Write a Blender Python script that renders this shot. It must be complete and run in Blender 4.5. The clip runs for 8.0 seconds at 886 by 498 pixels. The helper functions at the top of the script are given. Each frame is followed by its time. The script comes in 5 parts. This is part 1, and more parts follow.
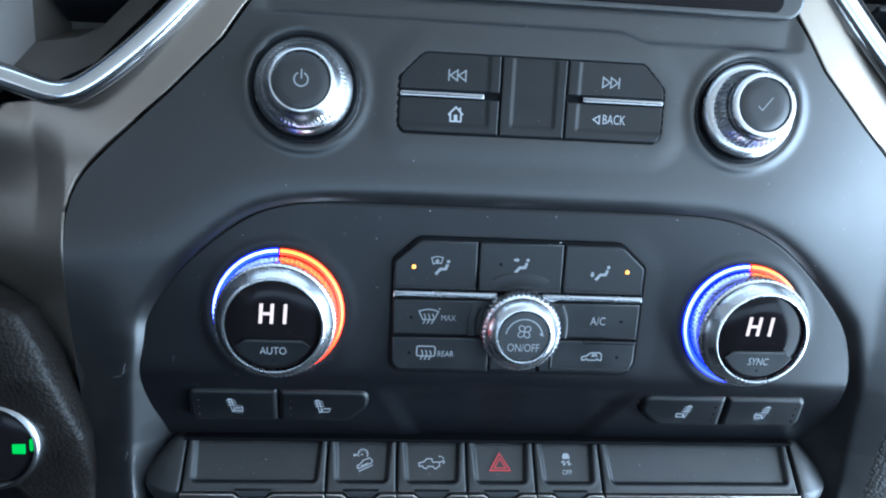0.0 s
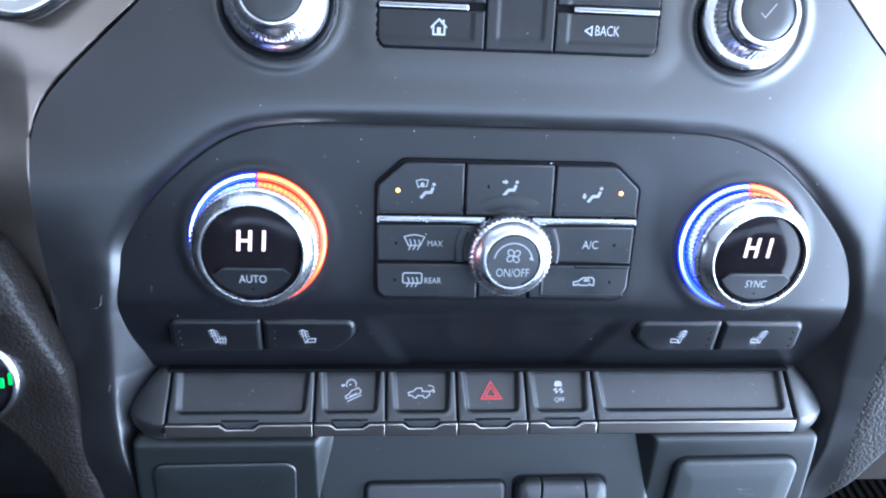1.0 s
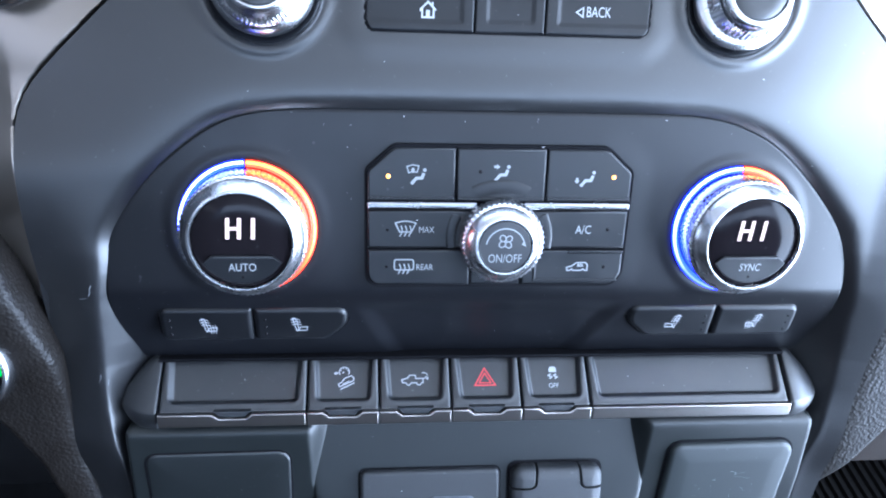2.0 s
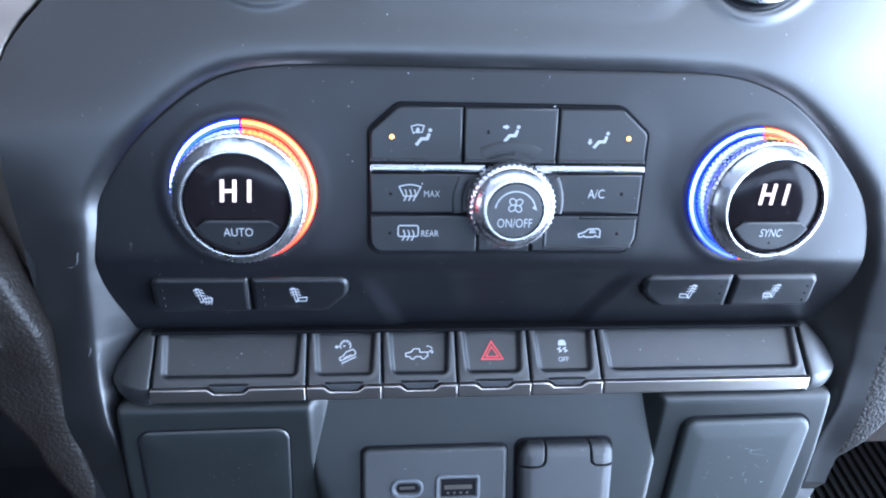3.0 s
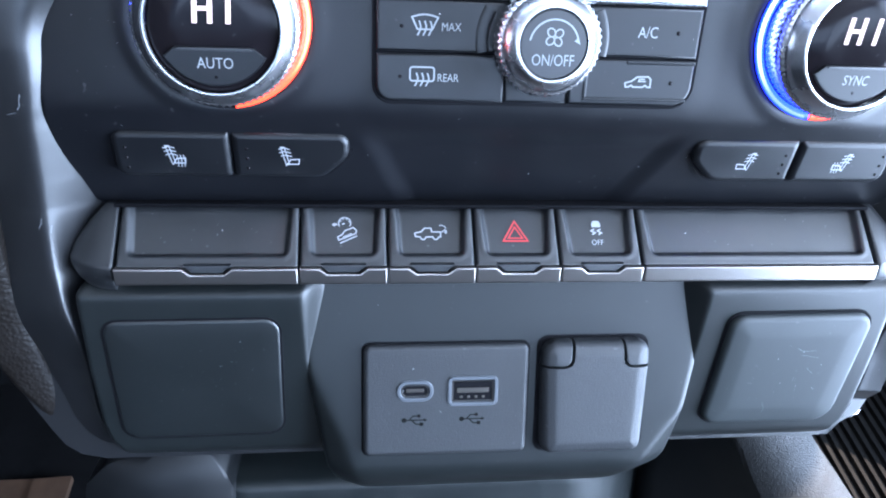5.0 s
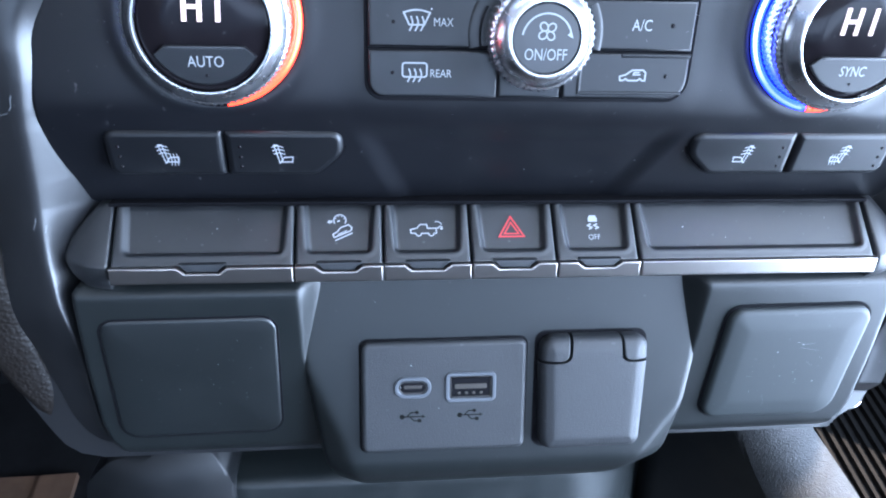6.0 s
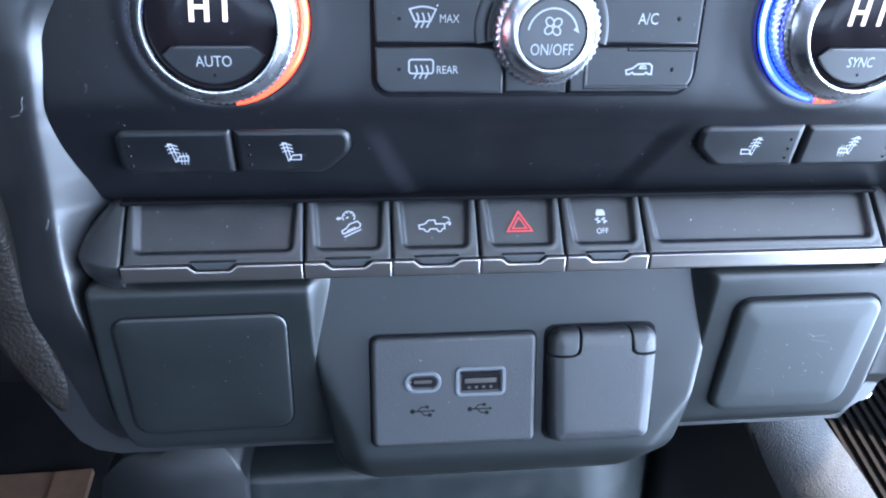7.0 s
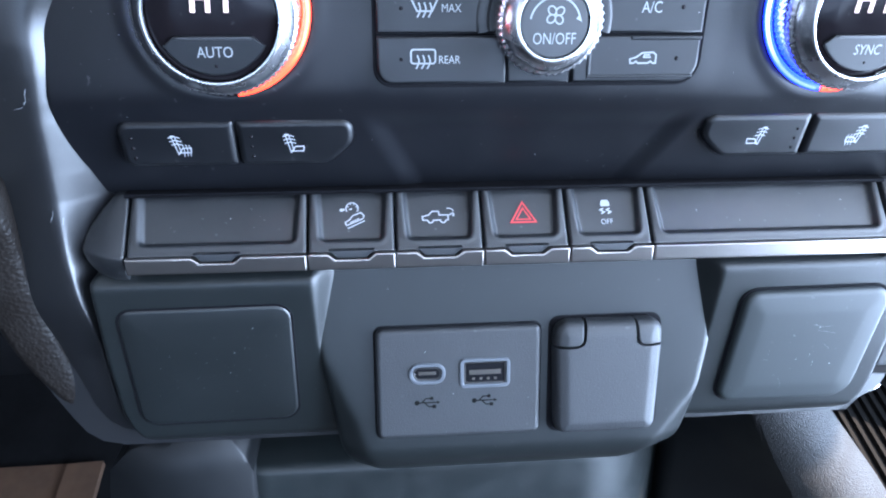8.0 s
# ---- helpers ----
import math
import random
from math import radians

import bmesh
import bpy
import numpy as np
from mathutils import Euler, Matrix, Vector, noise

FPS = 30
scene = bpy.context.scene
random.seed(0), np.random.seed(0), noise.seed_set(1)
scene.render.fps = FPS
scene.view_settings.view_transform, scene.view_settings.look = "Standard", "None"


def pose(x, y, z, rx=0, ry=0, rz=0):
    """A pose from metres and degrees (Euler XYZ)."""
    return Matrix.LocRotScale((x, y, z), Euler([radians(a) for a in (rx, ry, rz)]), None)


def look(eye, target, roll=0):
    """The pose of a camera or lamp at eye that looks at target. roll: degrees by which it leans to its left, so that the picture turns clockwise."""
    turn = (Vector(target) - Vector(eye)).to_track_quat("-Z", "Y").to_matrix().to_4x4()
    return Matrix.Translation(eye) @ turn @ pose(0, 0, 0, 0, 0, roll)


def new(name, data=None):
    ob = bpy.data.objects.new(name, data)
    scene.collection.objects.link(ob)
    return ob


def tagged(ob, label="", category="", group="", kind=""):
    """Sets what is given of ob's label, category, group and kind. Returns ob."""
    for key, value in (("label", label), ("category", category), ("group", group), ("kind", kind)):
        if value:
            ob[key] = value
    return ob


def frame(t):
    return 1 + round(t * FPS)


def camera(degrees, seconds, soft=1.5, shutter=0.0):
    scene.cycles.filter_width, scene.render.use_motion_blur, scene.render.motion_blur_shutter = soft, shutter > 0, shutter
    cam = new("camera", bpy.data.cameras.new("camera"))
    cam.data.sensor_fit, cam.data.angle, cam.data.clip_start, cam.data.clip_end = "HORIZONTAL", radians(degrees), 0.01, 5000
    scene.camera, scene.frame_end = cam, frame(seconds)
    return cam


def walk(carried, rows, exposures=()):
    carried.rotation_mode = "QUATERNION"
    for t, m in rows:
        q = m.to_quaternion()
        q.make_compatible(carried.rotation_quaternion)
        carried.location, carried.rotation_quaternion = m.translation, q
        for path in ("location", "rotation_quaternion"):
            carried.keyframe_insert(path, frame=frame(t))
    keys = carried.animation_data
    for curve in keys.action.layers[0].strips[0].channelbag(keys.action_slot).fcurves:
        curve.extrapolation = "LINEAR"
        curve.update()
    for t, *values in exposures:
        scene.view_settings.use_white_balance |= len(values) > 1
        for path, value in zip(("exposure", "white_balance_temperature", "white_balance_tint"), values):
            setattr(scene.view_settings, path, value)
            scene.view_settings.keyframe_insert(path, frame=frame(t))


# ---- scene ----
# The console stands in its own frame: x to the right, y into the dashboard, z up along the fascia, in millimetres for the parts.
# BASE leans that frame back into the cabin.
BASE = pose(0, 0, 0.62, -20, 0, 0)

cam = camera(61.3, 8.0, soft=2.0)
ROWS = [
    (0.0, -0.0520, -0.2583, 0.1210, -5.23, -10.64, 2.89),
    (0.2, -0.0531, -0.2521, 0.1144, -5.21, -12.30, 2.73),
    (0.5, -0.0512, -0.2485, 0.1093, -5.32, -13.75, 2.60),
    (1.0, -0.0460, -0.2496, 0.1134, -5.42, -15.22, 2.12),
    (2.5, -0.0439, -0.2462, 0.1120, -5.78, -16.58, 1.53),
    (3.0, -0.0460, -0.2377, 0.1015, -6.00, -17.03, 1.61),
    (3.2, -0.0471, -0.2264, 0.0884, -6.15, -17.24, 1.93),
    (3.5, -0.0467, -0.2156, 0.0773, -6.38, -18.05, 1.93),
    (4.0, -0.0497, -0.2099, 0.0663, -6.78, -18.90, 2.26),
    (4.5, -0.0516, -0.2081, 0.0612, -7.08, -19.76, 2.46),
    (6.0, -0.0482, -0.2068, 0.0621, -6.80, -20.94, 1.66),
    (6.5, -0.0479, -0.2077, 0.0641, -6.43, -21.15, 1.18),
    (7.0, -0.0479, -0.2077, 0.0629, -6.01, -21.41, 0.79),
    (7.5, -0.0479, -0.2081, 0.0611, -5.56, -21.67, 0.49),
    (8.0, -0.0462, -0.2076, 0.0621, -5.28, -21.93, 0.34),
]
EXPOSURES = [(0.0, 2.08, 5150, 3), (0.5, 2.86, 5150, 14), (4.0, 3.05, 5150, 14), (8.0, 3.2, 5150, 14)]


def aimed(x, y, z, yaw, pitch, roll):
    return BASE @ pose(x, y, z, 0, 0, yaw) @ pose(0, 0, 0, 90 + pitch) @ pose(0, 0, 0, 0, 0, roll)


walk(cam, [(t, aimed(x, y, z, yaw, pitch, roll)) for t, x, y, z, yaw, pitch, roll in ROWS], EXPOSURES)

# ---- light ----
world = bpy.data.worlds.new("sky")
scene.world = world
world.use_nodes = True
wn = world.node_tree.nodes
sky = wn.new("ShaderNodeTexSky")
sky.sky_type, sky.sun_disc = "NISHITA", False
sky.sun_elevation, sky.sun_rotation = radians(43), radians(120)
world.node_tree.links.new(sky.outputs[0], wn["Background"].inputs[0])
wn["Background"].inputs[1].default_value = 0.05


def lamp(name, kind, energy, colour, m, **size):
    data = bpy.data.lights.new(name, kind)
    data.energy, data.color = energy, colour
    if kind == "AREA":
        data.shape, data.size, data.size_y = "RECTANGLE", size["wide"], size["high"]
    else:
        data.angle = radians(size["angle"])
    ob = new(name, data)
    ob.matrix_world = m
    return ob


sun_at = Vector((2.2, -1.3, 2.38))
lamp("sun", "SUN", 5.0, (1.0, 0.76, 0.52), look(sun_at, (0, 0, 0)), angle=0.6)
# Daylight that stands in the open passenger doorway and in the window openings.
DAY = (0.82, 0.92, 1.0)
lamp("daylight_passenger_doorway", "AREA", 11.5, DAY, look((0.84, -0.40, 0.70), (0, -0.38, 0.78)), wide=0.95, high=1.0)
lamp("daylight_windscreen", "AREA", 1.1, (0.80, 0.91, 1.0), look((0.0, 0.28, 1.33), (0, -0.25, 0.60)), wide=1.3, high=0.35)
lamp("daylight_rear_window", "AREA", 1.1, DAY, look((0.0, -1.62, 1.11), (0, 0, 0.80)), wide=1.3, high=0.24)
lamp("daylight_rear_side_window", "AREA", 0.9, DAY, look((0.84, -1.27, 1.03), (0, -0.6, 0.95)), wide=0.6, high=0.3)
lamp("daylight_driver_window", "AREA", 0.12, (0.95, 0.95, 0.98), look((-0.84, -0.62, 1.12), (0, -0.45, 1.05)), wide=0.62, high=0.14)


# ---- materials ----
def material(name, colour, rough=0.5, metal=0.0, grain=0.0, grain_size=0.4, blotch=0.0, rough_var=0.08, spec=0.5, dust=0.0):
    """A surface: base colour, gloss, fine grain (bump) of a size in mm, and soft uneven blotches and dust."""
    mat = bpy.data.materials.new(name)
    mat.use_nodes = True
    n, l = mat.node_tree.nodes, mat.node_tree.links
    b = n["Principled BSDF"]
    b.inputs["Metallic"].default_value = metal
    b.inputs["Specular IOR Level"].default_value = spec
    at = n.new("ShaderNodeTexCoord").outputs["Object"]

    def noise_at(size, detail=3.0):
        t = n.new("ShaderNodeTexNoise")
        t.inputs["Scale"].default_value, t.inputs["Detail"].default_value = 1000.0 / size, detail
        l.new(at, t.inputs["Vector"])
        return t.outputs["Fac"]

    def ramp(fac, a, ca, z, cz):
        r = n.new("ShaderNodeValToRGB")
        r.color_ramp.elements[0].position, r.color_ramp.elements[1].position = a, z
        r.color_ramp.elements[0].color, r.color_ramp.elements[1].color = ca, cz
        l.new(fac, r.inputs["Fac"])
        return r.outputs["Color"]

    big = noise_at(38.0)
    lo = tuple(c * (1 - blotch) for c in colour) + (1,)
    hi = tuple(min(1, c * (1 + blotch)) for c in colour) + (1,)
    base = ramp(big, 0.3, lo, 0.7, hi)
    if dust:
        spots = ramp(noise_at(2.2, 1.0), 0.74, (0, 0, 0, 1), 0.80, (dust, dust, dust, 1))
        mix = n.new("ShaderNodeMixRGB")
        mix.inputs["Color2"].default_value = (0.30, 0.30, 0.31, 1)
        l.new(spots, mix.inputs["Fac"])
        l.new(base, mix.inputs["Color1"])
        base = mix.outputs["Color"]
    l.new(base, b.inputs["Base Color"])
    fine = noise_at(11.0, 4.0)
    l.new(ramp(fine, 0.3, (max(0.02, rough - rough_var),) * 3 + (1,), 0.7, (min(1, rough + rough_var),) * 3 + (1,)), b.inputs["Roughness"])
    if grain:
        bump = n.new("ShaderNodeBump")
        bump.inputs["Strength"].default_value, bump.inputs["Distance"].default_value = grain, 0.0002
        l.new(noise_at(grain_size, 2.0), bump.inputs["Height"])
        l.new(bump.outputs["Normal"], b.inputs["Normal"])
    return mat


def glow(name, colour, strength):
    mat = bpy.data.materials.new(name)
    mat.use_nodes = True
    b = mat.node_tree.nodes["Principled BSDF"]
    b.inputs["Base Color"].default_value = (*[0.10 * c + 0.01 for c in colour], 1)
    b.inputs["Roughness"].default_value = 0.25
    b.inputs["Emission Color"].default_value, b.inputs["Emission Strength"].default_value = (*colour, 1), strength
    return mat


def graded_glow(name, low, high, strength):
    """A light guide that pales from its lower end to the lamps at its top."""
    mat = glow(name, high, strength)
    n, l = mat.node_tree.nodes, mat.node_tree.links
    split = n.new("ShaderNodeSeparateXYZ")
    l.new(n.new("ShaderNodeTexCoord").outputs["Object"], split.inputs[0])
    spread = n.new("ShaderNodeMapRange")
    spread.inputs["From Min"].default_value, spread.inputs["From Max"].default_value = -0.015, 0.008
    l.new(split.outputs["Z"], spread.inputs["Value"])
    mix = n.new("ShaderNodeMixRGB")
    mix.inputs["Color1"].default_value, mix.inputs["Color2"].default_value = (*low, 1), (*high, 1)
    l.new(spread.outputs["Result"], mix.inputs["Fac"])
    l.new(mix.outputs["Color"], n["Principled BSDF"].inputs["Emission Color"])
    return mat


def leather(name, colour, rough, cell, depth):
    """Pebbled grain: cells of a size in mm, pressed in by their joints."""
    mat = material(name, colour, rough, blotch=0.12)
    n, l = mat.node_tree.nodes, mat.node_tree.links
    v = n.new("ShaderNodeTexVoronoi")
    v.feature = "SMOOTH_F1"
    v.inputs["Scale"].default_value = 1000.0 / cell
    l.new(n["Texture Coordinate"].outputs["Object"], v.inputs["Vector"])
    bump = n.new("ShaderNodeBump")
    bump.invert = True
    bump.inputs["Strength"].default_value, bump.inputs["Distance"].default_value = depth, 0.0006
    l.new(v.outputs["Distance"], bump.inputs["Height"])
    l.new(bump.outputs["Normal"], n["Principled BSDF"].inputs["Normal"])
    return mat


FASCIA = material("soft_black_plastic", (0.0064, 0.0067, 0.0076), 0.37, spec=0.70, rough_var=0.03, grain=0.10, grain_size=0.5, blotch=0.15, dust=0.06)
POD = material("satin_black_plastic", (0.0042, 0.0045, 0.0058), 0.36, spec=0.30, rough_var=0.03, grain=0.08, grain_size=0.45, blotch=0.12, dust=0.08)
KEY = material("black_key_plastic", (0.004, 0.0044, 0.0054), 0.38, spec=0.34, grain=0.05, grain_size=0.4, blotch=0.1, dust=0.05)
SWITCH = material("dark_switch_plastic", (0.0062, 0.007, 0.0082), 0.47, spec=0.68, grain=0.10, grain_size=0.4, blotch=0.1, dust=0.10)
GAP = material("black_gap", (0.003, 0.003, 0.004), 0.8, spec=0.08)
VENT = material("brown_grey_vent_plastic", (0.040, 0.034, 0.029), 0.5, rough_var=0.04, grain=0.15, blotch=0.1)
COLUMN = material("black_console_plastic", (0.005, 0.0055, 0.006), 0.45, rough_var=0.04, grain=0.12, grain_size=0.5, blotch=0.1, spec=0.2)
LOWER = material("lower_console_plastic", (0.0056, 0.0070, 0.0072), 0.40, spec=0.37, rough_var=0.03, grain=0.12, grain_size=0.5, blotch=0.08, dust=0.05)
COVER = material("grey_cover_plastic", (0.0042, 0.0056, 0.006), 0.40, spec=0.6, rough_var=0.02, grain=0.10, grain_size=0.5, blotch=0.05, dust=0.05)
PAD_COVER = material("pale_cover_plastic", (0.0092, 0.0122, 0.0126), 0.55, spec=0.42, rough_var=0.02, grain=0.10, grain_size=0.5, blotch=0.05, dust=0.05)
RUBBER = material("grained_grey_rubber", (0.0125, 0.0135, 0.015), 0.56, spec=0.42, rough_var=0.04, grain=0.6, grain_size=0.38, blotch=0.06, dust=0.06)
CHROME = material("polished_chrome", (0.62, 0.62, 0.63), 0.17, 1.0, rough_var=0.03, blotch=0.03)
STRIP = material("chrome_strip", (0.33, 0.33, 0.34), 0.25, 1.0, rough_var=0.03, blotch=0.03)
KNOB = material("knob_chrome", (0.56, 0.56, 0.575), 0.27, 1.0, rough_var=0.04, blotch=0.04)
KNURL = material("knurled_chrome", (0.80, 0.80, 0.82), 0.27, 1.0, rough_var=0.05, blotch=0.05)
SATIN = material("satin_chrome", (0.30, 0.277, 0.262), 0.30, 1.0, rough_var=0.0, blotch=0.0)
# The trim's warm tint stands in for its reflection of the warm interior.
TRIM = material("brushed_silver_trim", (0.27, 0.24, 0.21), 0.33, 0.97, rough_var=0.0, blotch=0.0)


def brushed(mat, depth):
    """Fine straight lines, drawn out along x."""
    n, l = mat.node_tree.nodes, mat.node_tree.links
    stretch = n.new("ShaderNodeMapping")
    stretch.inputs["Scale"].default_value = (60, 60, 2600)
    l.new(n["Texture Coordinate"].outputs["Object"], stretch.inputs["Vector"])
    lines = n.new("ShaderNodeTexNoise")
    lines.inputs["Scale"].default_value = 1.0
    l.new(stretch.outputs["Vector"], lines.inputs["Vector"])
    bump = n.new("ShaderNodeBump")
    bump.inputs["Strength"].default_value, bump.inputs["Distance"].default_value = depth, 0.0002
    l.new(lines.outputs["Fac"], bump.inputs["Height"])
    l.new(bump.outputs["Normal"], n["Principled BSDF"].inputs["Normal"])


brushed(TRIM, 0.01)
GLASS = material("gloss_black_glass", (0.006, 0.005, 0.006), 0.12, rough_var=0.03, spec=0.10, dust=0.04)
FACE = material("dark_knob_face", (0.014, 0.0145, 0.016), 0.38, grain=0.05, blotch=0.06)
PRINT = material("white_print", (0.27, 0.28, 0.30), 0.5, blotch=0.04)
DIM_PRINT = material("grey_print", (0.18, 0.19, 0.20), 0.5, blotch=0.04)
DARK_PRINT = material("dark_moulded_mark", (0.003, 0.003, 0.003), 0.9, spec=0.1)
RED_PRINT = material("red_print", (0.40, 0.035, 0.04), 0.45, blotch=0.04)
PORT = material("pale_grey_port_rim", (0.055, 0.060, 0.068), 0.38, blotch=0.05)
STEEL = material("port_steel", (0.075, 0.068, 0.06), 0.45, 1.0)
LEATHER = leather("black_grained_leather", (0.0062, 0.0050, 0.0042), 0.50, 1.15, 0.5)
LEATHER.node_tree.nodes["Principled BSDF"].inputs["Specular IOR Level"].default_value = 0.2
PAD = leather("grey_grained_vinyl", (0.019, 0.019, 0.019), 0.60, 0.45, 1.0)
PAD.node_tree.nodes["Principled BSDF"].inputs["Specular IOR Level"].default_value = 0.14
# Mat base darkened to stand in for shade where the sun reaches it.
MAT_RUBBER = material("ribbed_floor_mat", (0.0085, 0.0078, 0.0072), 0.8, spec=0.1, grain=0.5, grain_size=1.2, blotch=0.2)
CARPET = material("black_carpet", (0.006, 0.006, 0.0065), 0.95, spec=0.08, grain=0.8, grain_size=1.0, blotch=0.3)
EDGE = material("pale_edge_plastic", (0.13, 0.14, 0.145), 0.35, blotch=0.1)
FRONT = material("grained_console_plastic", (0.0070, 0.0090, 0.0092), 0.46, spec=0.4, grain=0.35, grain_size=0.6, blotch=0.2, dust=0.05)
SCRATCH = material("pale_scratch", (0.11, 0.117, 0.125), 0.6, blotch=0.1)
DUST = material("pale_dust", (0.45, 0.46, 0.48), 0.8, blotch=0.1)
TAN = material("tan_board", (0.07, 0.038, 0.02), 0.75, grain=0.3, grain_size=1.5, blotch=0.2)
LINING = material("black_door_lining", (0.022, 0.022, 0.023), 0.7, grain=0.3, grain_size=1.2, blotch=0.15)
HEADLINER = material("pale_headliner", (0.74, 0.68, 0.61), 0.9, grain=0.4, grain_size=1.5, blotch=0.1)
COLD = glow("cold_blue_light", (0.025, 0.028, 1.0), 1.8)
WARM = glow("warm_red_light", (1.0, 0.03, 0.004), 1.25)
COLD_CORE = graded_glow("pale_blue_light", (0.05, 0.055, 1.0), (0.33, 0.40, 1.0), 1.8)
WARM_CORE = graded_glow("amber_red_light", (1.0, 0.02, 0.002), (1.0, 0.25, 0.02), 1.25)
DIGIT = glow("white_digit_light", (1.0, 0.76, 0.70), 0.25)
AMBER = glow("amber_indicator_light", (1.0, 0.36, 0.04), 1.0)
GREEN = glow("green_indicator_light", (0.04, 1.0, 0.10), 0.13)


# ---- building helpers ----
ORIGIN = {}


def thing(name, label, category, at=(0, 0, 0), group="", kind=""):
    """An Empty at a place of the console's frame, in mm, that holds the parts of one thing."""
    ob = new(name)
    ob.empty_display_size = 0.01
    ob.matrix_world = BASE @ Matrix.Translation(Vector(at) * 0.001)
    ORIGIN[ob.name] = Vector(at)
    return tagged(ob, label, category, group, kind)


def upper_lean(z):
    """How far the upper part of the dashboard leans back at a height."""
    up = z - 92
    return 0.088 * (math.sqrt(up * up + 80) + up)


def part(name, bm, mat, parent, label="", crease=32, flat=False, leans=True):
    """One mesh object, from a bmesh in mm of the console's frame, under a thing or a part."""
    at = ORIGIN[parent.name]
    for v in bm.verts:
        if leans:
            back = upper_lean(v.co.z)
            v.co.y += back
            v.co.x += (v.co.x + 50) * back / 256
            v.co.z += (v.co.z - 116) * back / 256
        v.co = (v.co - at) * 0.001
    bmesh.ops.recalc_face_normals(bm, faces=bm.faces)
    me = bpy.data.meshes.new(name)
    bm.to_mesh(me)
    bm.free()
    me.materials.append(mat)
    if not flat:
        me.shade_smooth()
        me.set_sharp_from_angle(angle=radians(crease))
    ob = new(name, me)
    ob.parent = parent
    ORIGIN[ob.name] = at
    if label:
        tagged(ob, label)
    return ob


def smooth(t):
    t = np.clip(t, 0.0, 1.0)
    return t * t * (3 - 2 * t)


def along(x, *pairs):
    """Straight lines through (x, y) pairs."""
    return np.interp(x, [p[0] for p in pairs], [p[1] for p in pairs])


def rounded(corners, steps=6):
    """A closed outline from (x, z, radius) corners."""
    out, n = [], len(corners)
    for k, (x, z, r) in enumerate(corners):
        p, a, b = Vector((x, z)), Vector(corners[k - 1][:2]), Vector(corners[(k + 1) % n][:2])
        if r <= 0:
            out.append(p)
            continue
        u, v = (a - p).normalized(), (b - p).normalized()
        half = u.angle(v) / 2
        cut = min(r / math.tan(half), 0.48 * (a - p).length, 0.48 * (b - p).length)
        r2 = cut * math.tan(half)
        c = p + (u + v).normalized() * (r2 / math.sin(half))
        s, e = p + u * cut - c, p + v * cut - c
        sweep = s.angle_signed(e)
        for i in range(steps + 1):
            w = -sweep * i / steps
            out.append(c + Vector((s.x * math.cos(w) - s.y * math.sin(w), s.x * math.sin(w) + s.y * math.cos(w))))
    return out


def box_outline(x0, x1, z0, z1, r=1.0, steps=5):
    return rounded([(x0, z0, r), (x1, z0, r), (x1, z1, r), (x0, z1, r)], steps)


def area(outline):
    return sum(a.x * b.y - b.x * a.y for a, b in zip(outline, outline[1:] + outline[:1])) / 2


def inset(outline, d):
    """The outline drawn inwards by d (outwards: minus)."""
    n, s, out = len(outline), 1 if area(outline) > 0 else -1, []
    for k in range(n):
        a, p, b = outline[k - 1], outline[k], outline[(k + 1) % n]
        u, v = p - a, b - p
        nu = Vector((-u.y, u.x)) * s
        nv = Vector((-v.y, v.x)) * s
        if u.length > 1e-9:
            nu.normalize()
        if v.length > 1e-9:
            nv.normalize()
        m = nu + nv
        m = m.normalized() if m.length > 1e-6 else nu
        out.append(p + m * (d / max(0.5, m.dot(nv))))
    return out


def drawn_in(corners, d, steps=6):
    """A rounded outline from corners that are first drawn inwards by d."""
    inner = inset([Vector(c[:2]) for c in corners], d)
    return rounded([(p.x, p.y, max(0.8, c[2] - d)) for p, c in zip(inner, corners)], steps)


def stepped(corners, rings, turn=None, steps=6):
    """A body with a shaped rim: corners (x, z, radius), and rings of (drawn in by, y) from the back to the front."""
    bm, loops = bmesh.new(), []
    for d, y in rings + [(rings[-1][0] + 0.25, rings[-1][1])]:
        loops.append([bm.verts.new(turn @ Vector((p.x, y, p.y)) if turn else (p.x, y, p.y)) for p in drawn_in(corners, d, steps)])
    n = len(loops[0])
    for a, b in zip(loops, loops[1:]):
        for k in range(n):
            bm.faces.new((a[k], a[(k + 1) % n], b[(k + 1) % n], b[k]))
    bm.faces.new(loops[-1])
    bm.faces.new(loops[0][::-1])
    return bm


def slab(outline, front, back, r=0.8, steps=3, yfun=None, bm=None, turn=None):
    """A plate with a rounded front edge: the outline in x and z, its front and back in y."""
    bm = bm or bmesh.new()
    rings = [(0.0, back)] + [(r * (1 - math.cos(a)), front + r * (1 - math.sin(a))) for a in [0.5 * math.pi * k / steps for k in range(steps + 1)]]
    rings.append((r + min(0.25, 0.5 * r + 0.05), front))
    loops = []
    for d, y in rings:
        ring = []
        for p in inset(outline, d):
            co = Vector((p.x, y + (yfun(p.x, p.y) if yfun else 0), p.y))
            ring.append(bm.verts.new(turn @ co if turn else co))
        loops.append(ring)
    n = len(outline)
    for a, b in zip(loops, loops[1:]):
        for k in range(n):
            bm.faces.new((a[k], a[(k + 1) % n], b[(k + 1) % n], b[k]))
    bm.faces.new(loops[-1])
    bm.faces.new(loops[0][::-1])
    return bm


